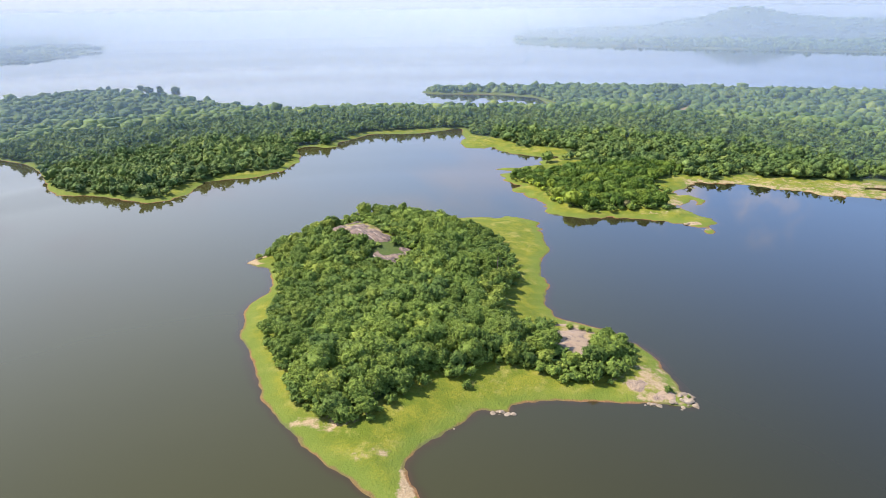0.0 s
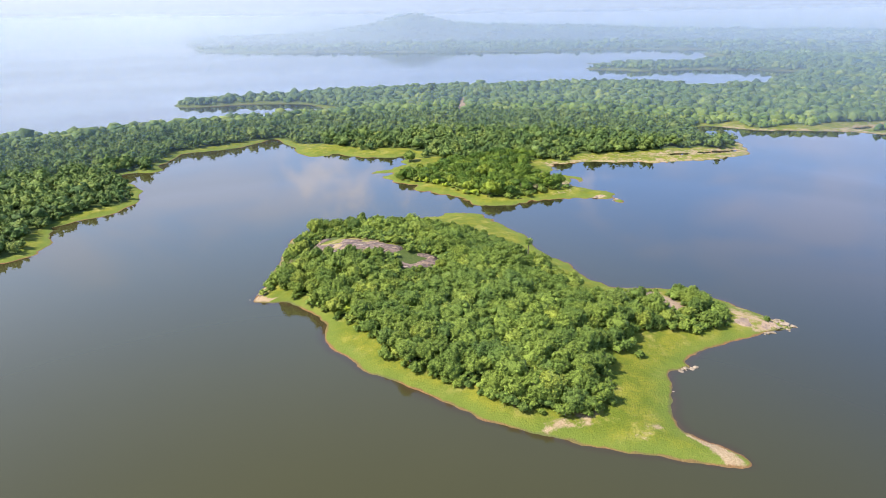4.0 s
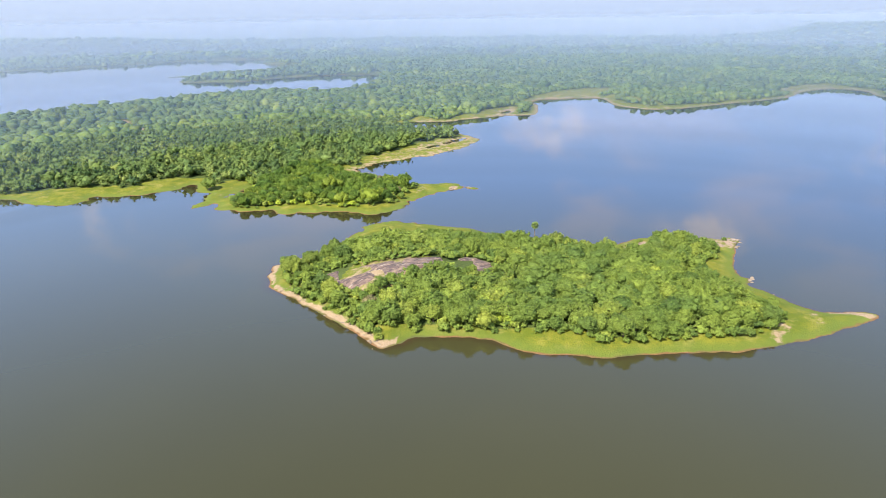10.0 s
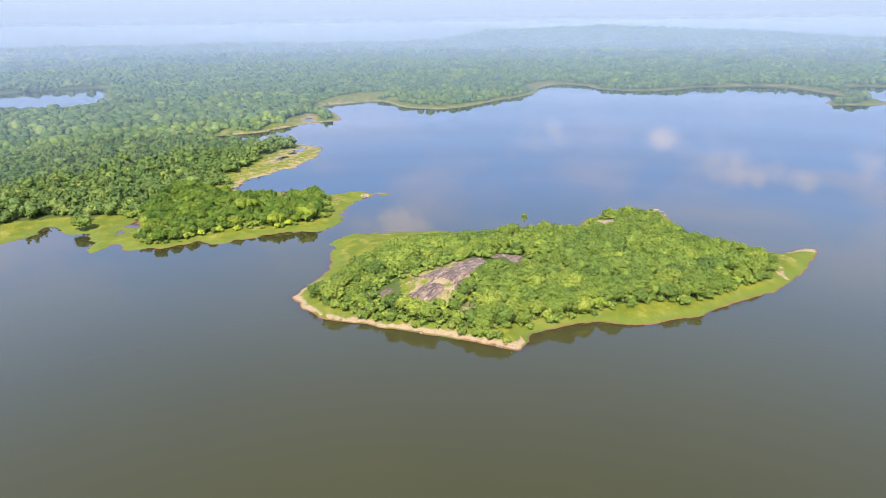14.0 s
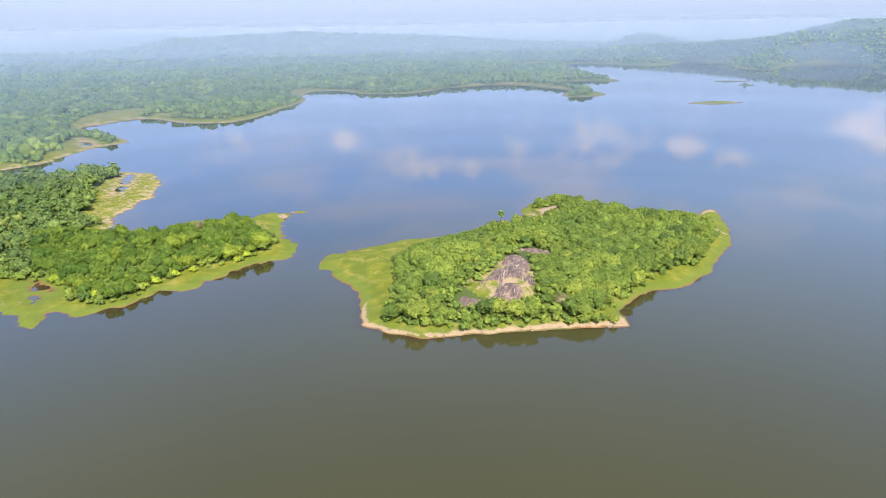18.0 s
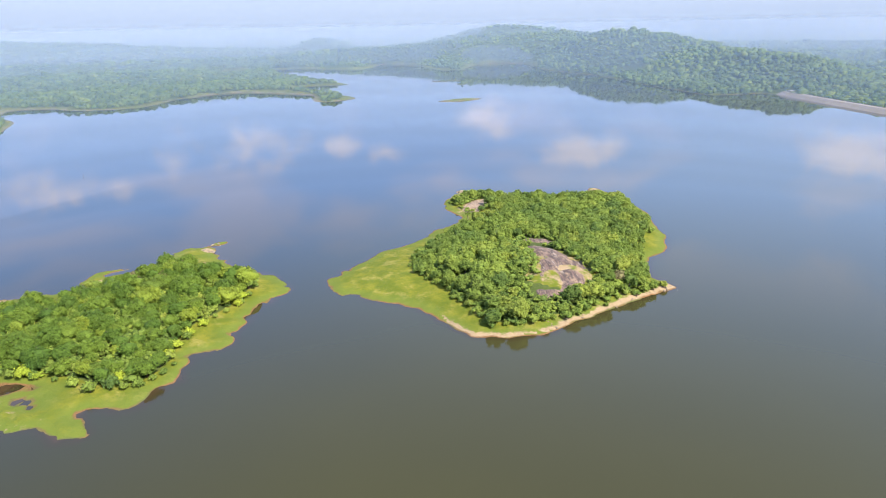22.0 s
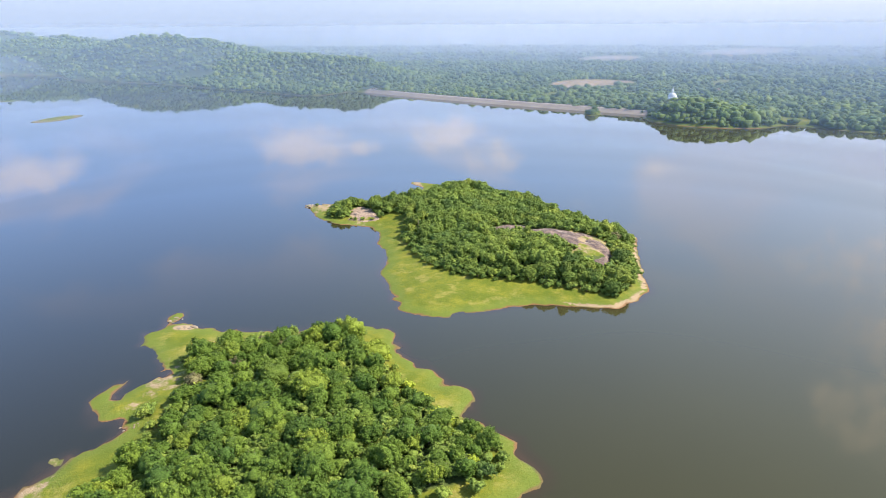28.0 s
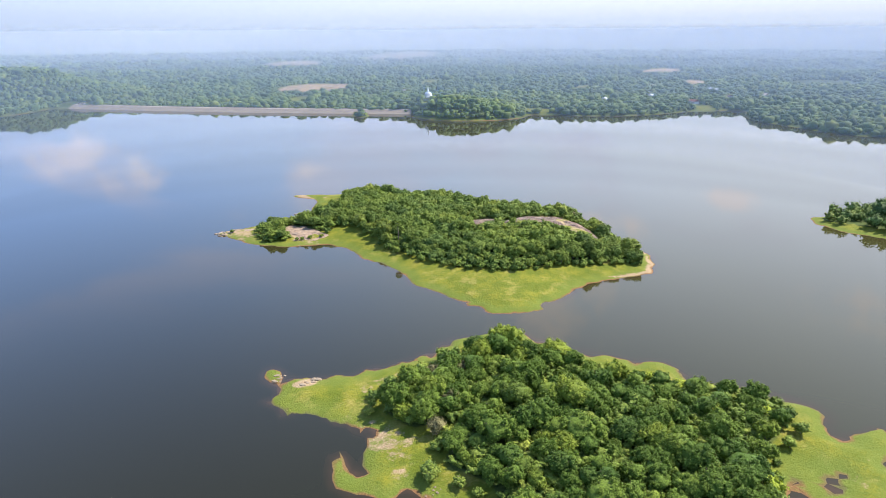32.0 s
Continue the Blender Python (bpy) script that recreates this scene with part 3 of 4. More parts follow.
def track_distance(x, y):
    best = np.full(x.shape, 1e9)
    for line in TRACKS:
        for (ax, ay), (bx, by) in zip(line, line[1:]):
            t = np.clip(((x - ax) * (bx - ax) + (y - ay) * (by - ay)) / ((bx - ax) ** 2 + (by - ay) ** 2), 0, 1)
            best = np.minimum(best, np.hypot(x - ax - t * (bx - ax), y - ay - t * (by - ay)))
    return best


# open marsh and meadow on the mainland: centre, half widths, turn, dryness
MARSHES = [(232, 364, 44, 17, -14, 0.42), (182, 380, 30, 11, -18, 0.40), (425, 380, 32, 14, 0, 0.42), (600, 335, 62, 24, -30, 0.40), (560, 262, 45, 9, 40, 0.45),
           (-150, 370, 17, 9, 80, 0.15), (-131, 402, 15, 9, 40, 0.15), (8, 520, 12, 9, 0, 0.2), (18, 506, 24, 11, -40, 0.2), (56, 470, 20, 9, -30, 0.2), (50, 432, 16, 9, 0, 0.25), (10, 675, 16, 5, 0, 0.3),
           (-304, -336, 46, 15, 52, 0.1), (-430, -25, 30, 8, 128, 0.3), (-560, 110, 40, 10, 40, 0.3), (-401, -306, 16, 8, 50, 0.2), (-700, -160, 60, 14, 30, 0.4),
           (-900, 250, 120, 22, 10, 0.4), (-620, -420, 70, 16, 40, 0.35), (640, -180, 40, 14, 80, 0.42), (740, 70, 60, 16, -30, 0.42), (330, 425, 30, 10, 20, 0.4)]
G_SAND = np.maximum(sand_mask(GX, GY, GS), np.clip(1.6 - track_distance(GX, GY) / 4.0, 0, 1))
east_shore = (GX > 125) & (GY > -360) & (GY < 440)
G_SAND = np.maximum(G_SAND, np.where(east_shore, 0.62 * np.clip(1.7 - GS / 5.0, 0, 1), 0))
OPEN = np.zeros_like(GX)
for ox, oy, rx, ry, turn, dry in MARSHES:
    inner_part = np.clip(1 + (oval_distance(GX, GY, ox, oy, rx, ry, turn) + 2.5 * lump(GX, GY, 6.0, 2.0)) / 4, 0, 1)
    OPEN = np.maximum(OPEN, inner_part)
    G_SAND = np.maximum(G_SAND, dry * inner_part)
G_WOOD = np.clip((inside_distance(GX, GY, W_ISLAND) - 1.5) / 3, 0, 1)
# width of the open grass along the shores: little below the hill, beyond the dam and at the west cape
FRINGE = np.where((GX < -240) & (GY < 360), 0.4, np.where((GX > 300) & (GY < 420), 8.5, 5.0))
FRINGE = np.where((GY < -440) & (GX < 600), 0.4, FRINGE)
FRINGE = np.where((GX < -128) & (GY > 330) & (GY < 480), 1.6, FRINGE)
main_in = np.clip((GS - FRINGE - (0.4 + FRINGE) * lump(GX, GY, 24, 3.0)) / 5, 0, 1) * (inside_distance(GX, GY, C_ISLAND) < -20)
near_pen = inside_distance(GX, GY, np.array([(15, 295), (130, 290), (140, 400), (90, 440), (15, 440)], float)) > 0
pen_in = np.clip((inside_distance(GX, GY, W_PENINSULA) - 1.5) / 3, 0, 1)
G_WOOD = np.maximum(G_WOOD, np.where(near_pen, pen_in, main_in)) * (OPEN < 0.5) * (G_SAND < 0.35)
verts = np.stack((GX, GY, GZ), -1).reshape(-1, 3)
ground = mesh_object("ground", verts, sheet_faces(), M_GROUND, {"shore": GS.ravel(), "sand": G_SAND.ravel(), "wood": G_WOOD.ravel()})
tagged(ground, "grassy lakeside ground with muddy red edges and sandy patches", "ground", kind="structure")
wet = GS < 3.0
near_wet = wet[:, ::2] | np.roll(wet, -1, axis=1)[:, ::2] | np.roll(wet, 1, axis=1)[:, ::2]
WX, WY, WS = GX[::2, ::2], GY[::2, ::2], GS[::2, ::2]
near_wet = (near_wet[::2] | near_wet[np.minimum(np.arange(0, len(ring), 2) + 1, len(ring) - 1)])
flat_water = np.stack((WX, WY, np.zeros_like(WX)), -1).reshape(-1, 3)
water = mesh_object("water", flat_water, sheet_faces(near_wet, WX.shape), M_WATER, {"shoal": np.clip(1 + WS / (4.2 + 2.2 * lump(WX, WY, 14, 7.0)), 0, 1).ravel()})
tagged(water, "calm green-brown reservoir water, reddish in the shallows", "water", kind="structure")


# ---- haze, imitated by tinted shells ----
def haze_shell(r, strength):
    """A shallow see-through bowl, tinted to imitate haze, that rises outwards from the radius r."""
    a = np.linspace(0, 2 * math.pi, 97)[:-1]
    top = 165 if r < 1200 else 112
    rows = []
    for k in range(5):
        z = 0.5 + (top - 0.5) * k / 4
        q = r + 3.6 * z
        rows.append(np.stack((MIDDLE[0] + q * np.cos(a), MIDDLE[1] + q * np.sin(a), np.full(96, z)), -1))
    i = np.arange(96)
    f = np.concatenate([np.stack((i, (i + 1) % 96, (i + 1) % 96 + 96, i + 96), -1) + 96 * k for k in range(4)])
    ob = mesh_object("backdrop", np.concatenate(rows), f, painted_haze(strength, max(0.0, min(1.0, (r - 270) / 2600)), (66 if r < 1200 else 88) / top))
    return tagged(ob, "thin see-through shell tinted pale blue to imitate distant haze", "haze", kind="structure")


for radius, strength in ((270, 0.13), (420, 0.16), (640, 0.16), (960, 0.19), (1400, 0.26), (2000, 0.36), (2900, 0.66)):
    haze_shell(radius, strength)


# ---- trees ----
def ball(level):
    bm = bmesh.new()
    bmesh.ops.create_icosphere(bm, subdivisions=level, radius=1.0)
    v, f = np.array([q.co[:] for q in bm.verts]), np.array([[q.index for q in p.verts] for p in bm.faces])
    bm.free()
    return v, f


BALL0, BALL1 = ball(1), ball(2)
KNOB = (np.array([(1, 0, 0), (0, 1, 0), (-1, 0, 0), (0, -1, 0), (0, 0, 1), (0, 0, -1)], float),
        np.array([(0, 1, 4), (1, 2, 4), (2, 3, 4), (3, 0, 4), (1, 0, 5), (2, 1, 5), (3, 2, 5), (0, 3, 5)]))


def crown_arrays(rng, wide, tall, clumps, leaves, size, level=0):
    """A crown of many leafy clumps round a dense heart, ragged with loose sprays. Its middle is at the origin."""
    vs, fs, count = [], [], 0
    heart = BALL0 if clumps < 20 else BALL1
    v = heart[0] * (1 + 0.15 * rng.standard_normal((len(heart[0]), 1))) * (wide * 0.38, wide * 0.38, tall * 0.36)
    vs.append(v)
    fs.append(heart[1])
    count = len(v)
    ga = math.pi * (3 - math.sqrt(5))
    lean = rng.uniform(-0.12, 0.12, 2) * wide
    fit = math.sqrt(36.0 / clumps) if clumps < 36 else (36.0 / clumps) ** 0.35
    lobe = rng.uniform(0, 6.28)
    for i in range(clumps):
        h = 1 - 1.72 * (i + 0.5) / clumps
        a = ga * i + rng.uniform(-0.5, 0.5)
        q = math.sqrt(max(0.0, 1 - h * h))
        out = rng.uniform(0.62, 1.08) * (1 + 0.16 * math.sin(2 * a + lobe))
        c = np.array((q * math.cos(a) * wide * 0.40 * out, q * math.sin(a) * wide * 0.40 * out, h * tall * 0.40 * out)) + (*(lean * max(h, 0)), 0)
        rad = wide * rng.uniform(0.075, 0.15) * min(fit, 1.7)
        core = KNOB if leaves else BALL0
        v = core[0] * (1 + 0.17 * rng.standard_normal((len(core[0]), 1))) * rad * (1.05, 1.05, 0.85) + c
        vs.append(v)
        fs.append(core[1] + count)
        count += len(v)
        if not leaves:
            continue
        d = rng.standard_normal((leaves, 3)) + 0.9 * c / (np.linalg.norm(c) + 1e-6) + (0, 0, 0.5)
        d /= np.linalg.norm(d, axis=1)[:, None]
        mid = c + d * rad * rng.uniform(0.7, 1.45, (leaves, 1))
        nrm = d + (0, 0, 0.6) + 0.55 * rng.standard_normal((leaves, 3))
        nrm /= np.linalg.norm(nrm, axis=1)[:, None]
        u = np.cross(nrm, rng.standard_normal((leaves, 3)))
        u /= np.linalg.norm(u, axis=1)[:, None]
        t = np.cross(nrm, u)
        s = size * rng.uniform(0.6, 1.3, (leaves, 1))
        blade = np.stack((mid - u * s - t * s * 0.45, mid + u * s - nrm * s * 0.3, mid - u * s * 0.3 + t * s * 0.8), 1)
        vs.append(blade.reshape(-1, 3))
        fs.append(np.arange(leaves * 3).reshape(-1, 3) + count)
        count += leaves * 3
    return np.concatenate(vs), np.concatenate(fs)


def limb_mesh(rng, height, thick, wide):
    """A tapered, slightly bent trunk that forks into limbs."""
    bm = bmesh.new()

    def tube(points, radii):
        rings = []
        for p, r in zip(points, radii):
            rings.append([bm.verts.new((p[0] + r * math.cos(k * math.pi / 3), p[1] + r * math.sin(k * math.pi / 3), p[2])) for k in range(6)])
        for lo, hi in zip(rings, rings[1:]):
            for k in range(6):
                bm.faces.new((lo[k], lo[(k + 1) % 6], hi[(k + 1) % 6], hi[k]))

    bend = rng.uniform(-0.3, 0.3, 2)
    fork = np.array((bend[0], bend[1], height * 0.45))
    tube([(0, 0, -0.4), fork * 0.5, fork], [thick * 1.4, thick, thick * 0.8])
    for i in range(4):
        a = 1.57 * i + rng.uniform(-0.4, 0.4)
        tip = fork + np.array((math.cos(a) * wide * 0.3, math.sin(a) * wide * 0.3, height * 0.35))
        tube([fork, (fork + tip) / 2 + (0, 0, 0.2), tip], [thick * 0.7, thick * 0.5, thick * 0.2])
    me = bpy.data.meshes.new("trunk")
    bm.to_mesh(me)
    bm.free()
    me.materials.append(M_BARK)
    return me


def data_mesh(name, v, f, mat):
    ob = mesh_object(name, v, f, mat)
    me = ob.data
    bpy.data.objects.remove(ob)
    return me


def tree_kind(seed, wide, tall, clumps, leaves, size, mat=None):
    """A broadleaf tree with its base at the origin: trunk and crown."""
    rng = np.random.default_rng(seed)
    v, f = crown_arrays(rng, wide, tall * 0.78, clumps, leaves, size)
    v[:, 2] += tall * 0.54
    v[:, 2] = np.maximum(v[:, 2], 0.15 * tall * 0.4)
    return data_mesh("crown", v, f, mat or M_LEAF), limb_mesh(rng, tall, 0.035 * tall, wide)


TREE_KINDS = [tree_kind(11 + i, w_, h_, 32, 34, 0.33) for i, (w_, h_) in enumerate(
    [(6.0, 6.0), (7.2, 6.6), (5.2, 6.2), (6.6, 5.4), (8.0, 7.2), (5.6, 5.0), (4.6, 6.8), (7.0, 5.8)])]
SHRUB_KINDS = [tree_kind(41 + i, w_, h_, 14, 16, 0.26) for i, (w_, h_) in enumerate([(3.4, 2.4), (2.8, 2.2), (4.2, 2.8), (3.8, 3.2)])]
NEAR_KINDS = [tree_kind(61 + i, w_, h_, 42, 42, 0.30, M_LEAF_SHADED) for i, (w_, h_) in enumerate(
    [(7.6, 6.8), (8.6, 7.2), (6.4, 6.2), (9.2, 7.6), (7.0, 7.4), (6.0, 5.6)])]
LIME_KINDS = [tree_kind(51 + i, w_, h_, 14, 16, 0.28, M_LIME) for i, (w_, h_) in enumerate([(3.6, 2.2), (4.4, 2.6), (3.0, 2.0)])]
GREY_KINDS = [tree_kind(55 + i, w_, h_, 22, 24, 0.24, M_GREY) for i, (w_, h_) in enumerate([(4.6, 4.2), (5.2, 4.6)])]
rng = np.random.default_rng(5)


def scatter(x0, x1, y0, y1, step):
    """Uneven spots about step apart."""
    xs, ys = np.meshgrid(np.arange(x0, x1, step), np.arange(y0, y1, step * 0.87))
    xs = xs + (np.arange(xs.shape[0]) % 2)[:, None] * step * 0.5
    xs, ys = xs + rng.uniform(-0.36, 0.36, xs.shape) * step, ys + rng.uniform(-0.36, 0.36, xs.shape) * step
    return xs.ravel(), ys.ravel()


def plant(kinds, x, y, scale, name, label, category, group):
    crown, trunk = kinds
    ob = new(name)
    z = float(sample(GZ, np.array([x]), np.array([y]))[0])
    ob.matrix_basis = pose(x, y, z - 0.05, 0, 0, rng.uniform(0, 360)) @ Matrix.Diagonal((scale, scale, scale * rng.uniform(0.88, 1.12), 1))
    for part_name, me in (("trunk", trunk), ("crown", crown)):
        part = new(part_name, me)
        part.parent = ob
    return tagged(ob, label, category, group)


ROCKS = [smooth(p, 4, 0.8, 4.0) for p in (MAIN_ROCK, SMALL_ROCK, TIP_ROCK, POINT_ROCK)]
tx, ty = scatter(-90, 60, 140, 330, 4.7)
deep_in = inside_distance(tx, ty, W_ISLAND)
clear = np.max([inside_distance(tx, ty, r) for r in ROCKS], axis=0)
facing = 0.69 * (tx + 40) + 0.72 * (ty - 277) > 2
open_side = facing & (tx < -12) & (ty > 255)
keep = (deep_in > 1.5) & (clear < np.where(open_side, -4.5, -1.6)) & (np.hypot(tx - 13.3, ty - 238.3) > 2.5)
tx, ty, deep_in, clear, open_side = tx[keep], ty[keep], deep_in[keep], clear[keep], open_side[keep]
# low growth on the south side of the slab
low = ((clear > -13) & (tx < -20) & (ty < 272 - 0.4 * (tx + 40)) & (tx > -74)) | (open_side & (clear > -14)) | ((tx > 15) & (clear > -9)) | ((tx > -12) & (ty > 235) & (deep_in < 9))
order = np.argsort(np.minimum(deep_in, -clear + 1.0) + rng.uniform(0, 9, tx.size))
inner = order[300:]
for i in order[:300]:
    edge = deep_in[i] < 2.5
    k = TREE_KINDS[int(rng.integers(len(TREE_KINDS)))]
    plant(k, tx[i], ty[i], rng.uniform(0.72, 0.9) if tx[i] > 15 and ty[i] < 210 else rng.uniform(0.5, 0.68) if low[i] else rng.uniform(0.7, 0.95) if edge else rng.uniform(0.75, 1.15), "broadleaf_tree",
          "dense green broadleaf tree on the wooded island", "tree", "trees on the island")

px, py = scatter(20, 130, 318, 420, 5.2)
pin = inside_distance(px, py, W_PENINSULA)
keep = pin > 2.6
px, py, pin = px[keep], py[keep], pin[keep]
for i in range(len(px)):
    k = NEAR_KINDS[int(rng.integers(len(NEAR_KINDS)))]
    plant(k, px[i], py[i], rng.choice((rng.uniform(0.5, 0.7), rng.uniform(0.65, 1.0))), "spreading_tree", "broad-crowned green tree, foliage darkened to imitate shade, on the grassy peninsula", "tree", "trees on the peninsula")


def forest(name, label, x, y, scale, kinds, seed, squash=1.0, cap=99.0, mat=None):
    """Many joined trees: one mesh of copies of a few crowns, each with its own tint."""
    r = np.random.default_rng(seed)
    z = sample(GZ, x, y)
    vs, fs, tints, count = [], [], [], 0
    pick = r.integers(len(kinds), size=len(x))
    for k, (v, f) in enumerate(kinds):
        who = np.nonzero(pick == k)[0]
        if not len(who):
            continue
        a, s = r.uniform(0, 2 * math.pi, len(who)), scale[who]
        c, sn = np.cos(a) * s, np.sin(a) * s
        vx = v[None, :, 0] * c[:, None] - v[None, :, 1] * sn[:, None] + x[who, None]
        vy = v[None, :, 0] * sn[:, None] + v[None, :, 1] * c[:, None] + y[who, None]
        vz = v[None, :, 2] * (np.minimum(s * squash, cap) * r.uniform(0.8, 1.2, len(who)))[:, None] + z[who, None]
        vs.append(np.stack((vx, vy, vz), -1).reshape(-1, 3))
        fs.append((f[None] + (np.arange(len(who)) * len(v))[:, None, None]).reshape(-1, f.shape[1]) + count)
        tints.append(np.repeat(np.clip(0.5 + 0.22 * lump(x[who], y[who], 21, 3.0) + r.uniform(-0.42, 0.42, len(who)), 0, 1), len(v)))
        count += len(who) * len(v)
    ob = mesh_object(name, np.concatenate(vs), np.concatenate(fs), mat or M_LEAF_FAR, {"tint": np.concatenate(tints)})
    return tagged(ob, label, "forest", kind="stuff")


def crown_kinds(seeds, wide, tall, clumps, leaves, size):
    out = []
    for s in seeds:
        v, f = crown_arrays(np.random.default_rng(s), wide, tall, clumps, leaves, size)
        v[:, 2] = np.maximum(v[:, 2] + tall * 0.45, 0.0)
        out.append((v, f))
    return out


def lump_kinds(seeds, parts):
    """Knobbly crowns for the far woods, about one metre in half width."""
    out = []
    for s in seeds:
        r = np.random.default_rng(s)
        vs, fs, count = [], [], 0
        for i in range(parts):
            v = BALL0[0] * (1 + 0.27 * r.standard_normal((12, 1))) * (0.72, 0.72, 0.62)
            v = v * r.uniform(0.7, 1.0) + (*r.uniform(-0.45, 0.45, 2), 0.55 + r.uniform(-0.1, 0.35)) if parts > 1 else v * 1.35 + (*r.uniform(-0.15, 0.15, 2), 0.5)
            vs.append(v)
            fs.append(BALL0[1][BALL0[0][BALL0[1]].mean(1)[:, 2] > -0.6] + count)
            count += 12
        out.append((np.concatenate(vs), np.concatenate(fs)))
    return out


MIDWOOD = crown_kinds(range(80, 88), 6.2, 5.2, 7, 10, 0.58)
INWOOD = crown_kinds(range(90, 95), 6.6, 5.4, 22, 26, 0.36)
forest("island_thicket", "dense thicket of joined tree crowns filling the island", tx[inner], ty[inner], np.where(low[inner], 0.6, 1.0) * rng.uniform(0.7, 1.15, len(inner)), INWOOD, 3, mat=M_LEAF_WOOD)


# felled ground round the shrine and the houses: centre, half widths, turn
HOUSES = [(-561, -30, 20), (-600, 70, 65), (-781, -86, 10), (-760, 20, 80), (-686, 76, 35), (-721, 107, 50), (-640, -10, 15), (-520, -290, 45), (-470, -310, 130)]
GLADES = [(-348, -130, 13, 9, 50), (-75, -497, 22, 14, -50)] + [(x + 8, y + 6, 14, 7, 20) for x, y, _ in HOUSES]


def thicket(plot, keep_off, name, label, step, seed, rim):
    (x0, y0), (x1, y1) = plot.min(0), plot.max(0)
    x, y = scatter(x0, x1, y0, y1, step)
    ok = inside_distance(x, y, plot) > rim
    for k in keep_off:
        ok &= inside_distance(x, y, k) < -1.0
    forest(name, label, x[ok], y[ok], rng.uniform(1.0, 1.9, ok.sum()), crown_kinds(range(120, 126), 2.2, 1.7, 4, 10, 0.30), seed, 0.9, mat=M_LEAF_WOOD)


thicket(W_ISLAND, ROCKS, "island_undergrowth", "low tangled green undergrowth between the island's trees", 2.7, 21, 1.6)
thicket(W_PENINSULA, [], "peninsula_undergrowth", "low tangled green undergrowth between the peninsula's trees", 2.6, 22, 3.2)


def wood_spots(x, y):
    for ox, oy, rx, ry, turn in GLADES:
        if len(x):
            hit = oval_distance(x, y, ox, oy, rx, ry, turn) < 0
            x, y = np.where(hit, x, -9.0), np.where(hit, y, 235.0)
    for k, islet in enumerate(ISLETS):
        if k != 3:
            hit = oval_distance(x, y, *islet) < -4
            x, y = np.where(hit, x, -9.0), np.where(hit, y, 235.0)
    return (track_distance(x, y) > 4.0) & (sample(G_WOOD, x, y) > 0.45) & (inside_distance(x, y, C_ISLAND) < -10) & (sample(G_SAND, x, y) < 0.3)


NEAR_PLOT = np.array([(18, 316), (130, 316), (130, 420), (18, 420)], float)
mx, my = scatter(-420, 420, 300, 660, 5.8)
dist = np.hypot(mx - MIDDLE[0], my - MIDDLE[1])
ok = wood_spots(mx, my) & (dist < 400) & ~((inside_distance(mx, my, NEAR_PLOT) > 0) & (inside_distance(mx, my, W_PENINSULA) > 0))
forest("near_forest", "dense dry-zone forest of rounded green crowns along the shore", mx[ok], my[ok], np.clip(np.exp(rng.normal(-0.06, 0.28, ok.sum())), 0.5, 1.8), MIDWOOD, 4)


def belt(r0, r1, across, deep0, deep1):
    """Uneven spots in a belt: across apart along each ring, the rings deep0 to deep1 apart."""
    xs, ys, r = [], [], r0
    while r < r1:
        deep = deep0 + (deep1 - deep0) * (r - r0) / (r1 - r0)
        k = int(2 * math.pi * r / across)
        a = (np.arange(k) + rng.uniform(-0.45, 0.45, k) + rng.uniform()) * 2 * math.pi / k
        q = r + rng.uniform(-0.5, 0.5, k) * deep
        xs.append(MIDDLE[0] + q * np.cos(a))
        ys.append(MIDDLE[1] + q * np.sin(a))
        r += deep
    return np.concatenate(xs), np.concatenate(ys)


for name, label, r0, r1, across, deep0, deep1, wide, parts, squash in (
        ("middle_forest", "far lakeside forest of small rounded crowns", 400, 900, 4.9, 5.6, 9.5, 3.0, 1, 1.05),
        ("distant_forest", "distant hazy forest on the plain and the hill", 900, 1700, 7.0, 12, 24, 3.7, 1, 0.95),
        ("horizon_forest", "farthest hazy forest running to the horizon", 1700, 4700, 17.0, 75, 200, 8.0, 1, 0.6)):
    fx, fy = belt(r0, r1, across, deep0, deep1)
    ok = wood_spots(fx, fy) & (lump(fx, fy, 90, 8.0) > (-0.75 if r0 > 800 else -9.0))
    forest(name, label, fx[ok], fy[ok], wide * np.clip(np.exp(rng.normal(-0.02, 0.30, ok.sum())), 0.5, 2.0), lump_kinds(range(100, 110), parts), 6, squash, 7.5)


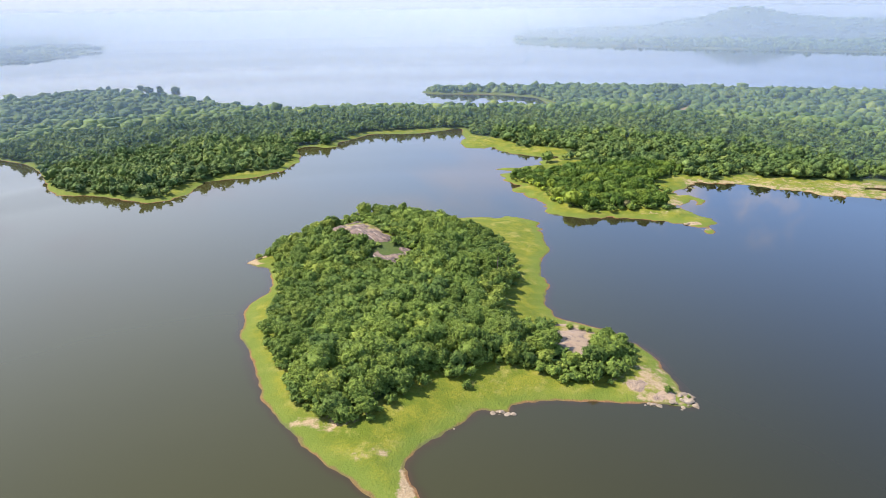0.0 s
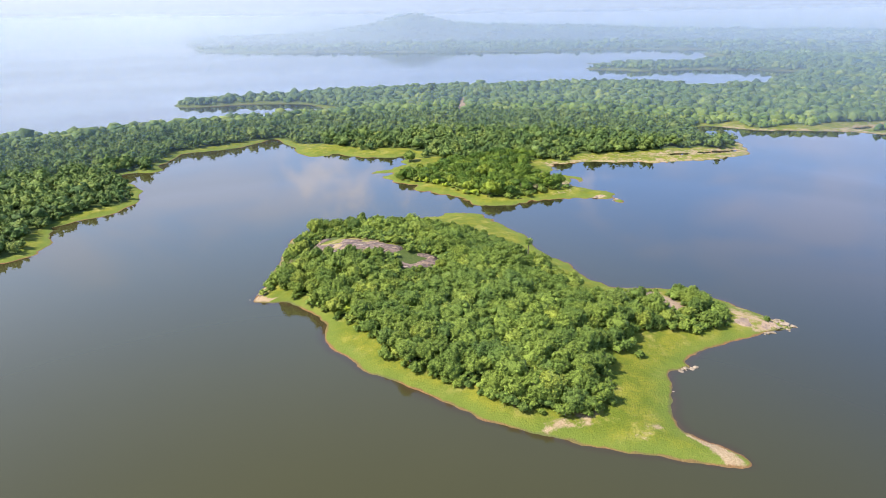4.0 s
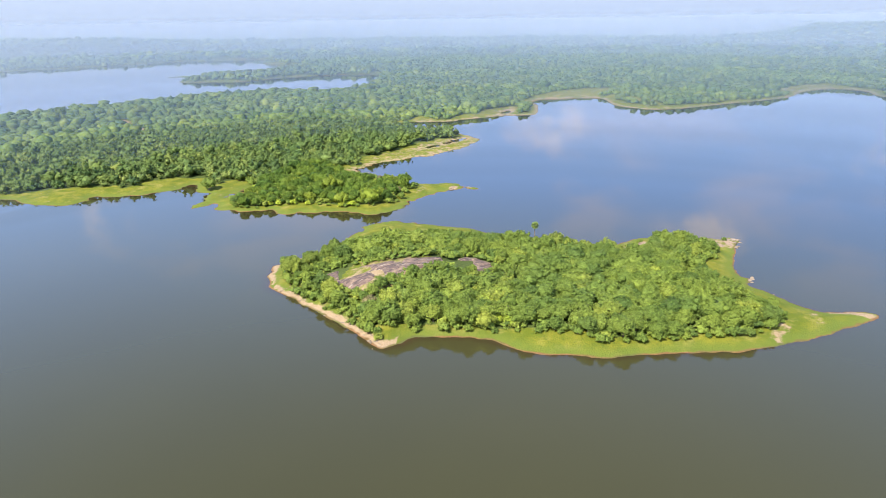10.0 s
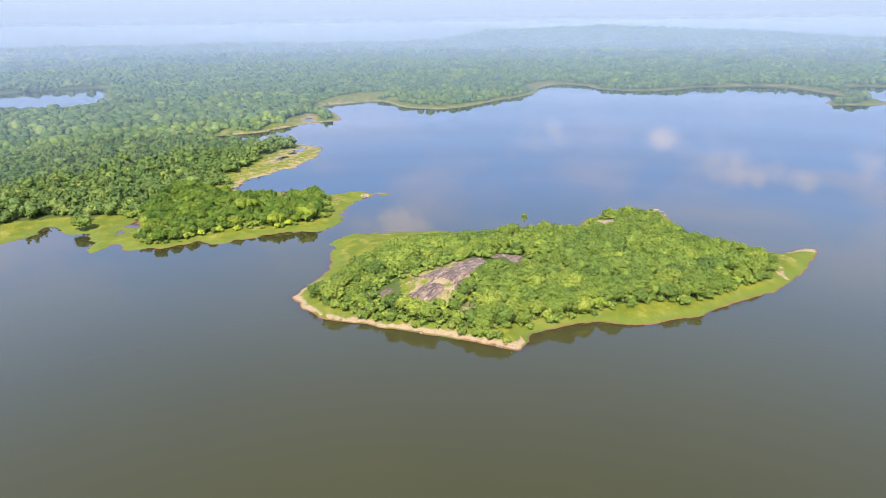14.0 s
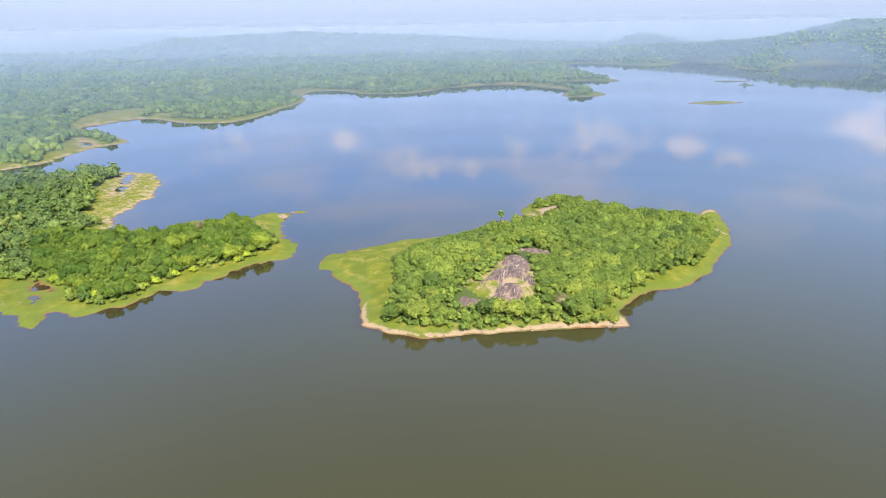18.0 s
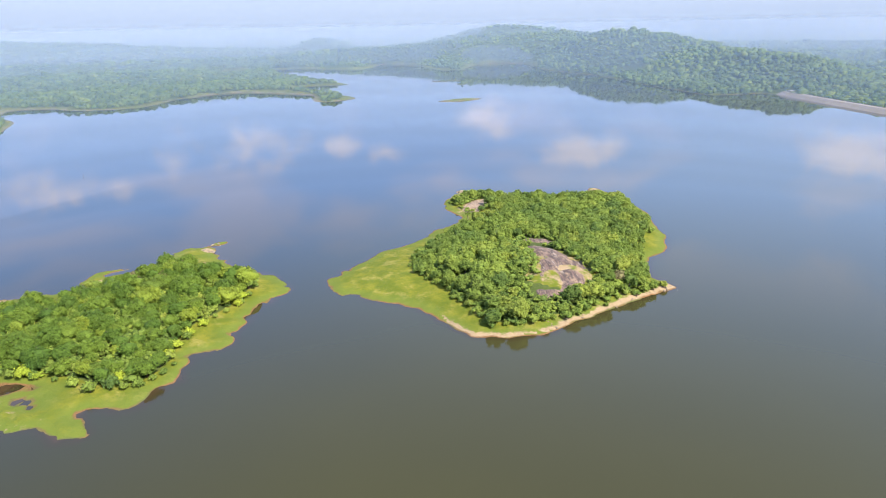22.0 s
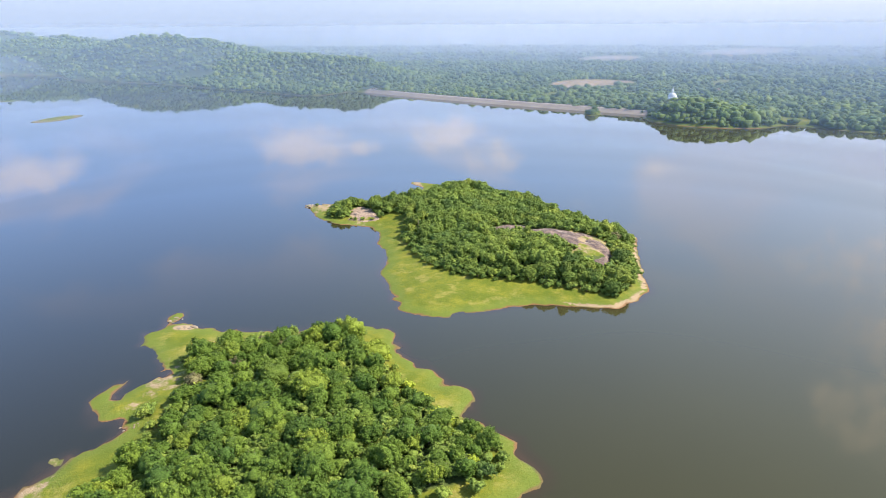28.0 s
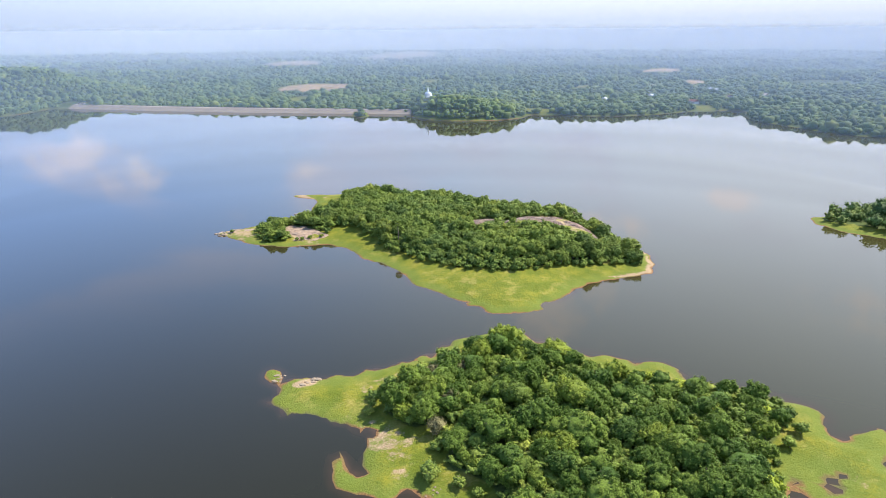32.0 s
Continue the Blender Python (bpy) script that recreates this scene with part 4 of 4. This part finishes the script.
# ---- rock outcrops ----
def outcrop(poly, name, label, lift, gaps, mat):
    """A bare slab that stands out of the soil, furrowed along its grain, with soil left in its hollows."""
    x0, y0 = poly.min(0) - 1
    x1, y1 = poly.max(0) + 1
    xs, ys = np.meshgrid(np.arange(x0, x1, 0.55), np.arange(y0, y1, 0.55), indexing="ij")
    d = inside_distance(xs, ys, poly)
    grain = xs * math.cos(radians(133)) + ys * math.sin(radians(133))
    across = -xs * math.sin(radians(133)) + ys * math.cos(radians(133))
    furrow = np.sin(across * 1.1 + 0.8 * np.sin(grain * 0.14) + lump(xs, ys, 2.2)) ** 3 * 0.16
    step = 0.16 * np.tanh(3 * np.sin(across * 0.35 + 0.5 * lump(xs, ys, 4.0, 2.0)))
    hollow = np.clip((lump(xs, ys, 4.2, 6.0) - gaps) / 0.25, 0, 1)
    z = sample(GZ, xs.ravel(), ys.ravel()).reshape(xs.shape) + lift * np.clip(d / 1.2, -0.8, 1) - 0.75 * hollow + furrow + step * np.clip(d / 2, 0, 1) + 0.05
    n, m = xs.shape
    i, j = np.meshgrid(np.arange(n - 1), np.arange(m - 1), indexing="ij")
    f = np.stack((i * m + j, (i + 1) * m + j, (i + 1) * m + j + 1, i * m + j + 1), -1).reshape(-1, 4)
    f = f[(d.ravel()[f] > -0.9).all(1)]
    used, f = np.unique(f, return_inverse=True)
    ob = mesh_object(name, np.stack((xs, ys, z), -1).reshape(-1, 3)[used], f.reshape(-1, 4), mat)
    return tagged(ob, label, "rock")


outcrop(ROCKS[0], "rock_outcrop", "broad furrowed grey-brown rock slab with grassy hollows", 0.45, 0.12, M_ROCK)
outcrop(ROCKS[1], "rock_outcrop", "small bare purple-grey rock slab among trees", 0.4, 0.25, M_ROCK)
outcrop(ROCKS[3], "rock_outcrop", "low pale rock ledge running into the water at the point", 0.25, 0.25, M_PALE_ROCK)
outcrop(ROCKS[2], "rock_outcrop", "pale weathered rock slab near the sandy point", 0.3, 0.4, M_PALE_ROCK)


def boulder_mesh(seed, flat):
    r = np.random.default_rng(seed)
    bm = bmesh.new()
    bmesh.ops.create_icosphere(bm, subdivisions=2, radius=1.0)
    planes = [Vector(r.standard_normal(3)).normalized() for _ in range(9)]
    for v in bm.verts:
        k = min(1.0, min(0.72 / max(v.co.dot(p), 1e-3) for p in planes))
        v.co = v.co * (k * r.uniform(0.95, 1.04))
        v.co.z *= flat
    me = bpy.data.meshes.new("boulder")
    bm.to_mesh(me)
    bm.free()
    me.materials.append(M_STONE)
    return me


BOULDERS = [boulder_mesh(200 + i, q) for i, q in enumerate((0.7, 0.5, 0.35, 0.6, 0.4, 0.3))]


def boulders(cx, cy, rx, ry, count, lo, hi, group):
    for _ in range(count):
        a, q = rng.uniform(0, 2 * math.pi), math.sqrt(rng.uniform(0, 1))
        x, y, s = cx + rx * q * math.cos(a), cy + ry * q * math.sin(a), rng.uniform(lo, hi)
        z = max(float(sample(GZ, np.array([x]), np.array([y]))[0]), -0.25)
        ob = new("boulder", BOULDERS[int(rng.integers(len(BOULDERS)))])
        ob.matrix_basis = pose(x, y, z + 0.12 * s, 0, 0, rng.uniform(0, 360)) @ Matrix.Diagonal((s * rng.uniform(0.8, 1.6), s, s * rng.uniform(0.7, 1.1), 1))
        tagged(ob, "pale angular weathered boulder at the water's edge", "boulder", group)


boulders(56, 163, 4.5, 4.5, 22, 0.3, 1.1, "boulders on the rocky point")
boulders(50, 161.5, 5, 1.5, 8, 0.4, 1.1, "boulders on the rocky point")
boulders(9.5, 156.6, 4.0, 1.2, 9, 0.4, 1.1, "boulders in the cove")
boulders(109, 301.5, 3.0, 2.0, 10, 0.3, 0.75, "boulders on the spit")
boulders(105, 309.5, 3.5, 1.2, 9, 0.3, 0.8, "boulders on the spit")
boulders(-82, 262, 3.0, 3.0, 10, 0.25, 0.6, "boulders on the western beach")
for bx, by in ((-70, 285), (-62, 303), (-75, 276), (-55, 314), (-78, 268)):
    boulders(bx, by, 3.5, 5, 5, 0.2, 0.5, "boulders on the western beach")
boulders(103, 366, 5, 3, 8, 0.2, 0.45, "stones on the peninsula")
boulders(113.5, 365, 3.5, 1.2, 9, 0.15, 0.35, "stones on the peninsula")
boulders(-3, 149, 3, 3, 4, 0.2, 0.4, "boulders in the cove")


# ---- shrubs ----
def shrub(x, y, scale, group, label="low rounded green shrub on open grass"):
    plant(SHRUB_KINDS[int(rng.integers(len(SHRUB_KINDS)))], x, y, scale, "shrub", label, "shrub", group)


for x, y, s in ((-26, 150.5, 1.25), (-33, 153, 1.0), (-30, 152, 0.8), (53.5, 166, 0.75), (-80, 262, 1.0), (-77, 264, 0.8), (-9, 166, 1.0), (2, 166, 0.9), (58, 164, 0.4)):
    shrub(x, y, s, "shrubs on the island")
plant(TREE_KINDS[4], 55, 439, 1.15, "broadleaf_tree", "large lone round tree on a grassy islet", "tree", "trees on the peninsula")
edge_pts = W_ISLAND[:: max(1, len(W_ISLAND) // 70)]
for x, y in edge_pts:
    toward = np.array(MIDDLE) - (x, y)
    x, y = np.array((x, y)) + toward / np.linalg.norm(toward) * rng.uniform(-0.3, 1.5)
    if float(sample(GS, np.array([x]), np.array([y]))[0]) > 2:
        shrub(x, y, rng.uniform(0.55, 1.0), "shrubs on the island", "low green shrub at the edge of the wood")
for x, y in W_PENINSULA[:60]:
    if rng.uniform() < 0.25:
        continue
    shrub(x + rng.uniform(0.0, 1.6), y + rng.uniform(-0.5, 1.2), rng.uniform(0.45, 1.25), "shrubs on the peninsula", "low bright green shrub at the edge of the wood")
for x, y in ((40, 381), (38, 385), (42, 374), (39, 390), (68, 411), (64, 413), (60, 412), (47, 348), (50, 344), (35, 396), (37, 402), (44, 366), (72, 414)):
    plant(LIME_KINDS[int(rng.integers(3))], x, y, rng.uniform(0.8, 1.3), "shrub", "bright lime green creeper-covered shrub", "shrub", "shrubs on the peninsula")
for x, y in ((-58, 227), (-56, 222), (-59, 231), (-48, 214), (-30, 158), (-44, 186)):
    plant(LIME_KINDS[int(rng.integers(3))], x, y, rng.uniform(0.9, 1.4), "shrub", "bright lime green creeper-covered shrub", "shrub", "shrubs on the island")
for x, y in ((75, 336), (81, 332), (99, 352), (88, 345), (-66, 272)):
    plant(GREY_KINDS[int(rng.integers(2))], x, y, rng.uniform(0.8, 1.15), "bare_tree", "greyish half-bare tree among green ones", "tree", "half-bare trees")
shrub(412, -502, 1.1, "shrubs on the islets", "dark rounded bush on a tiny islet")
shrub(54, 336, 1.7, "shrubs on the peninsula", "round dark green bush standing on grass")


# ---- the palm ----
def palm(x, y, height):
    ob = new("palm_tree")
    z = float(sample(GZ, np.array([x]), np.array([y]))[0])
    ob.matrix_basis = pose(x, y, z - 0.1)
    bm = bmesh.new()
    rings = []
    for k in range(9):
        q, r = k / 8, 0.24 - 0.09 * k / 8 + (0.05 if k == 0 else 0)
        rings.append([bm.verts.new((0.25 * q * q + r * math.cos(a * math.pi / 4), r * math.sin(a * math.pi / 4), height * q)) for a in range(8)])
    for lo, hi in zip(rings, rings[1:]):
        for k in range(8):
            bm.faces.new((lo[k], lo[(k + 1) % 8], hi[(k + 1) % 8], hi[k]))
    me = bpy.data.meshes.new("trunk")
    bm.to_mesh(me)
    bm.free()
    me.materials.append(M_BARK)
    new("trunk", me).parent = ob
    # a fan frond: a stalk and splayed blades
    bm = bmesh.new()
    for k in range(11):
        a = radians(-100 + 20 * k)
        tip = Vector((0.8 + 1.15 * math.cos(a), 1.15 * math.sin(a), -0.25 * abs(math.sin(a))))
        side = Vector((-math.sin(a), math.cos(a), 0)) * 0.09
        root, mid = Vector((0.8, 0, 0)), Vector((0.8, 0, 0)).lerp(tip, 0.55) + Vector((0, 0, 0.06))
        q = [bm.verts.new(p) for p in (root, mid + side, tip, mid - side)]
        bm.faces.new(q)
    q = [bm.verts.new(p) for p in ((0, -0.04, 0), (0.9, -0.03, 0.03), (0.9, 0.03, 0.03), (0, 0.04, 0))]
    bm.faces.new(q)
    me = bpy.data.meshes.new("frond")
    bm.to_mesh(me)
    bm.free()
    me.materials.append(M_LEAF)
    for k in range(22):
        f = new("frond", me)
        f.parent = ob
        f.matrix_basis = pose(0.25, 0, height, 0, 0, 137.5 * k) @ pose(0, 0, 0, 0, 55 - 5.2 * k, 0)
    return tagged(ob, "tall palm with a tuft of fan fronds above the wood", "palm")


palm(13.3, 238.3, 8.8)
for x, y, q in ((-33, 287, 0.85), (-23, 281, 0.7), (-32, 301, 0.95), (-17, 264, 0.7), (-27, 268, 0.55)):
    plant(TREE_KINDS[int(rng.integers(len(TREE_KINDS)))], x, y, q, "broadleaf_tree", "lone rounded green tree beside the bare rock slab", "tree", "trees on the island")


for x, y, q in ((-462, 890, 1.5), (-449, 884, 1.2), (-424, 901, 1.6), (-412, 893, 1.4), (-391, 854, 1.7), (-382, 864, 1.6), (-376, 850, 1.5), (-363, 832, 1.4), (-363, 866, 1.5)):
    plant(TREE_KINDS[int(rng.integers(len(TREE_KINDS)))], x, y, q, "flooded_tree", "dark round tree standing in flooded shallows", "tree", "trees in the northern lake")
for x, y, q in ((230, 765, 2.0), (205, 742, 1.6), (270, 705, 1.7), (310, 690, 1.6)):
    plant(TREE_KINDS[int(rng.integers(len(TREE_KINDS)))], x, y, q, "broadleaf_tree", "tall round tree rising above the forest", "tree", "tall forest trees")


# ---- the dam ----
def bar(bm, points, section):
    """Sweeps a cross section of (across, up) along points of (x, y)."""
    pts = np.array(points, float)
    along = np.gradient(pts, axis=0)
    along /= np.linalg.norm(along, axis=1)[:, None]
    rings = []
    for p, d in zip(pts, along):
        side = np.array((-d[1], d[0]))
        rings.append([bm.verts.new((p[0] + side[0] * a, p[1] + side[1] * a, h)) for a, h in section])
    k = len(section)
    for lo, hi in zip(rings, rings[1:]):
        for i in range(k):
            bm.faces.new((lo[i], hi[i], hi[(i + 1) % k], lo[(i + 1) % k]))
    bm.faces.new(rings[0][::-1])
    bm.faces.new(rings[-1])


def swept(name, points, section, mat, parent, label=""):
    bm = bmesh.new()
    bar(bm, points, section)
    bmesh.ops.recalc_face_normals(bm, faces=bm.faces)
    me = bpy.data.meshes.new(name)
    bm.to_mesh(me)
    bm.free()
    me.materials.append(mat)
    ob = new(name, me)
    ob.parent = parent
    return tagged(ob, label)


dam = tagged(new("dam"), "long low stone-faced earth dam with a crest road", "dam")
line = [(-62 - 256 * k / 12 - 9 + 10 * math.sin(math.pi * k / 12), -486 + 356 * k / 12 - 6 + 5 * math.sin(math.pi * k / 12)) for k in range(13)]
swept("embankment", line, [(11, -2.0), (3.2, 4.0), (-3.2, 4.0), (-13, -1.0)][::-1], M_DAM, dam, "sloping brown stone pitching")
swept("crest_road", line, [(2.6, 4.05), (2.6, 4.16), (-2.6, 4.16), (-2.6, 4.05)][::-1], M_ROAD, dam, "pale gravel road along the crest")
swept("parapet", line, [(3.1, 4.0), (3.1, 4.6), (2.75, 4.6), (2.75, 4.0)][::-1], M_DAM, dam, "low stone parapet")


def block(name, parent, mat, x, y, z, sx, sy, sz, turn=0.0, label="", bevel=0.05):
    bm = bmesh.new()
    bmesh.ops.create_cube(bm, size=1.0)
    bmesh.ops.scale(bm, vec=(sx, sy, sz), verts=bm.verts)
    bmesh.ops.bevel(bm, geom=bm.edges[:], offset=bevel, segments=1, affect="EDGES")
    me = bpy.data.meshes.new(name)
    bm.to_mesh(me)
    bm.free()
    me.materials.append(mat)
    ob = new(name, me)
    ob.parent = parent
    ob.matrix_basis = pose(x, y, z + sz / 2, 0, 0, turn)
    return tagged(ob, label)


tower = tagged(new("sluice_house"), "pale concrete sluice house at the dam's end", "sluice house")
tower.matrix_basis = pose(-78, -484, 3.7, 0, 0, -54)
block("wall", tower, M_ROAD, 0, 0, 0, 9, 4, 2.2)
block("roof", tower, M_ROAD, 0, 0, 2.2, 10, 5, 0.3, 0, "flat concrete slab")


# ---- the white shrine ----
def spun(name, profile, mat, parent, steps=24, label=""):
    bm = bmesh.new()
    rings = [[bm.verts.new((r * math.cos(2 * math.pi * k / steps), r * math.sin(2 * math.pi * k / steps), z)) for k in range(steps)] for r, z in profile]
    for lo, hi in zip(rings, rings[1:]):
        for k in range(steps):
            bm.faces.new((lo[k], lo[(k + 1) % steps], hi[(k + 1) % steps], hi[k]))
    bm.faces.new(rings[-1])
    me = bpy.data.meshes.new(name)
    bm.to_mesh(me)
    bm.free()
    for p in me.polygons:
        p.use_smooth = True
    me.materials.append(mat)
    ob = new(name, me)
    ob.parent = parent
    return tagged(ob, label)


SX, SY = -352.0, -136.0
SZ = float(sample(GZ, np.array([SX]), np.array([SY]))[0])
shrine = tagged(new("stupa"), "white plastered dome shrine with a tall spire", "stupa")
shrine.matrix_basis = pose(SX, SY, SZ - 0.3)
spun("terrace", [(6.2, 0), (6.2, 1.2), (5.6, 1.2), (5.6, 2.0), (5.1, 2.0), (5.1, 2.7), (0.5, 2.7)], M_WHITE, shrine)
spun("dome", [(4.5 * math.cos(a), 2.7 + 4.4 * math.sin(a) ** 0.9) for a in np.linspace(0, 1.45, 12)], M_WHITE, shrine)
block("harmika", shrine, M_WHITE, 0, 0, 7.0, 1.9, 1.9, 1.3)
spun("spire", [(0.95, 8.3), (0.85, 8.8), (0.7, 8.9), (0.6, 9.8), (0.45, 9.9), (0.3, 11.2), (0.12, 12.4), (0.02, 13.0)], M_WHITE, shrine, 14)


def house(x, y, turn, roof_mat, size=1.0):
    z = float(sample(GZ, np.array([x]), np.array([y]))[0])
    ob = new("house")
    ob.matrix_basis = pose(x, y, z - 0.2, 0, 0, turn) @ Matrix.Diagonal((size, size, size, 1))
    block("wall", ob, M_WHITE, 0, 0, 0, 11, 7, 3.4)
    bm = bmesh.new()
    v = [bm.verts.new(p) for p in ((-6.2, -4.4, 3.2), (6.2, -4.4, 3.2), (6.2, 4.4, 3.2), (-6.2, 4.4, 3.2), (-6.0, 0, 5.6), (6.0, 0, 5.6))]
    for q in ((0, 1, 5, 4), (2, 3, 4, 5), (1, 2, 5), (3, 0, 4), (3, 2, 1, 0)):
        bm.faces.new([v[k] for k in q])
    me = bpy.data.meshes.new("roof")
    bm.to_mesh(me)
    bm.free()
    me.materials.append(roof_mat)
    new("roof", me).parent = ob
    block("door", ob, M_BARK, 0, -3.5, 0.1, 1.1, 0.12, 2.1)
    for wx in (-3.4, 3.4):
        block("window", ob, M_BARK, wx, -3.5, 1.2, 1.3, 0.12, 1.1)
    return ob


for k, (hx, hy, turn) in enumerate(HOUSES):
    roof = (M_WHITE, M_ROOF, M_ROAD)[k % 3]
    tagged(house(hx, hy, turn, roof, 0.8 + 0.2 * (k % 2)), ("small white house with a pale sheet roof among trees", "small white house with a red tile roof among trees",
           "small white house with a grey-brown roof among trees")[k % 3], "house", "houses beyond the dam")


# ---- stakes in the water ----
def stake(x, y, tall):
    bm = bmesh.new()
    bmesh.ops.create_cone(bm, cap_ends=True, segments=7, radius1=0.14, radius2=0.09, depth=tall + 3)
    bmesh.ops.translate(bm, verts=bm.verts, vec=(0, 0, (tall - 3) / 2))
    for v in bm.verts:
        v.co.x += 0.06 * v.co.z * rng.uniform(0.5, 1.0)
    me = bpy.data.meshes.new("mooring_stake")
    bm.to_mesh(me)
    bm.free()
    me.materials.append(M_BARK)
    ob = new("mooring_stake", me)
    ob.matrix_basis = pose(x, y, 0)
    return tagged(ob, "weathered dark wooden stake standing in the lake", "stake")


stake(308, 236, 2.6)
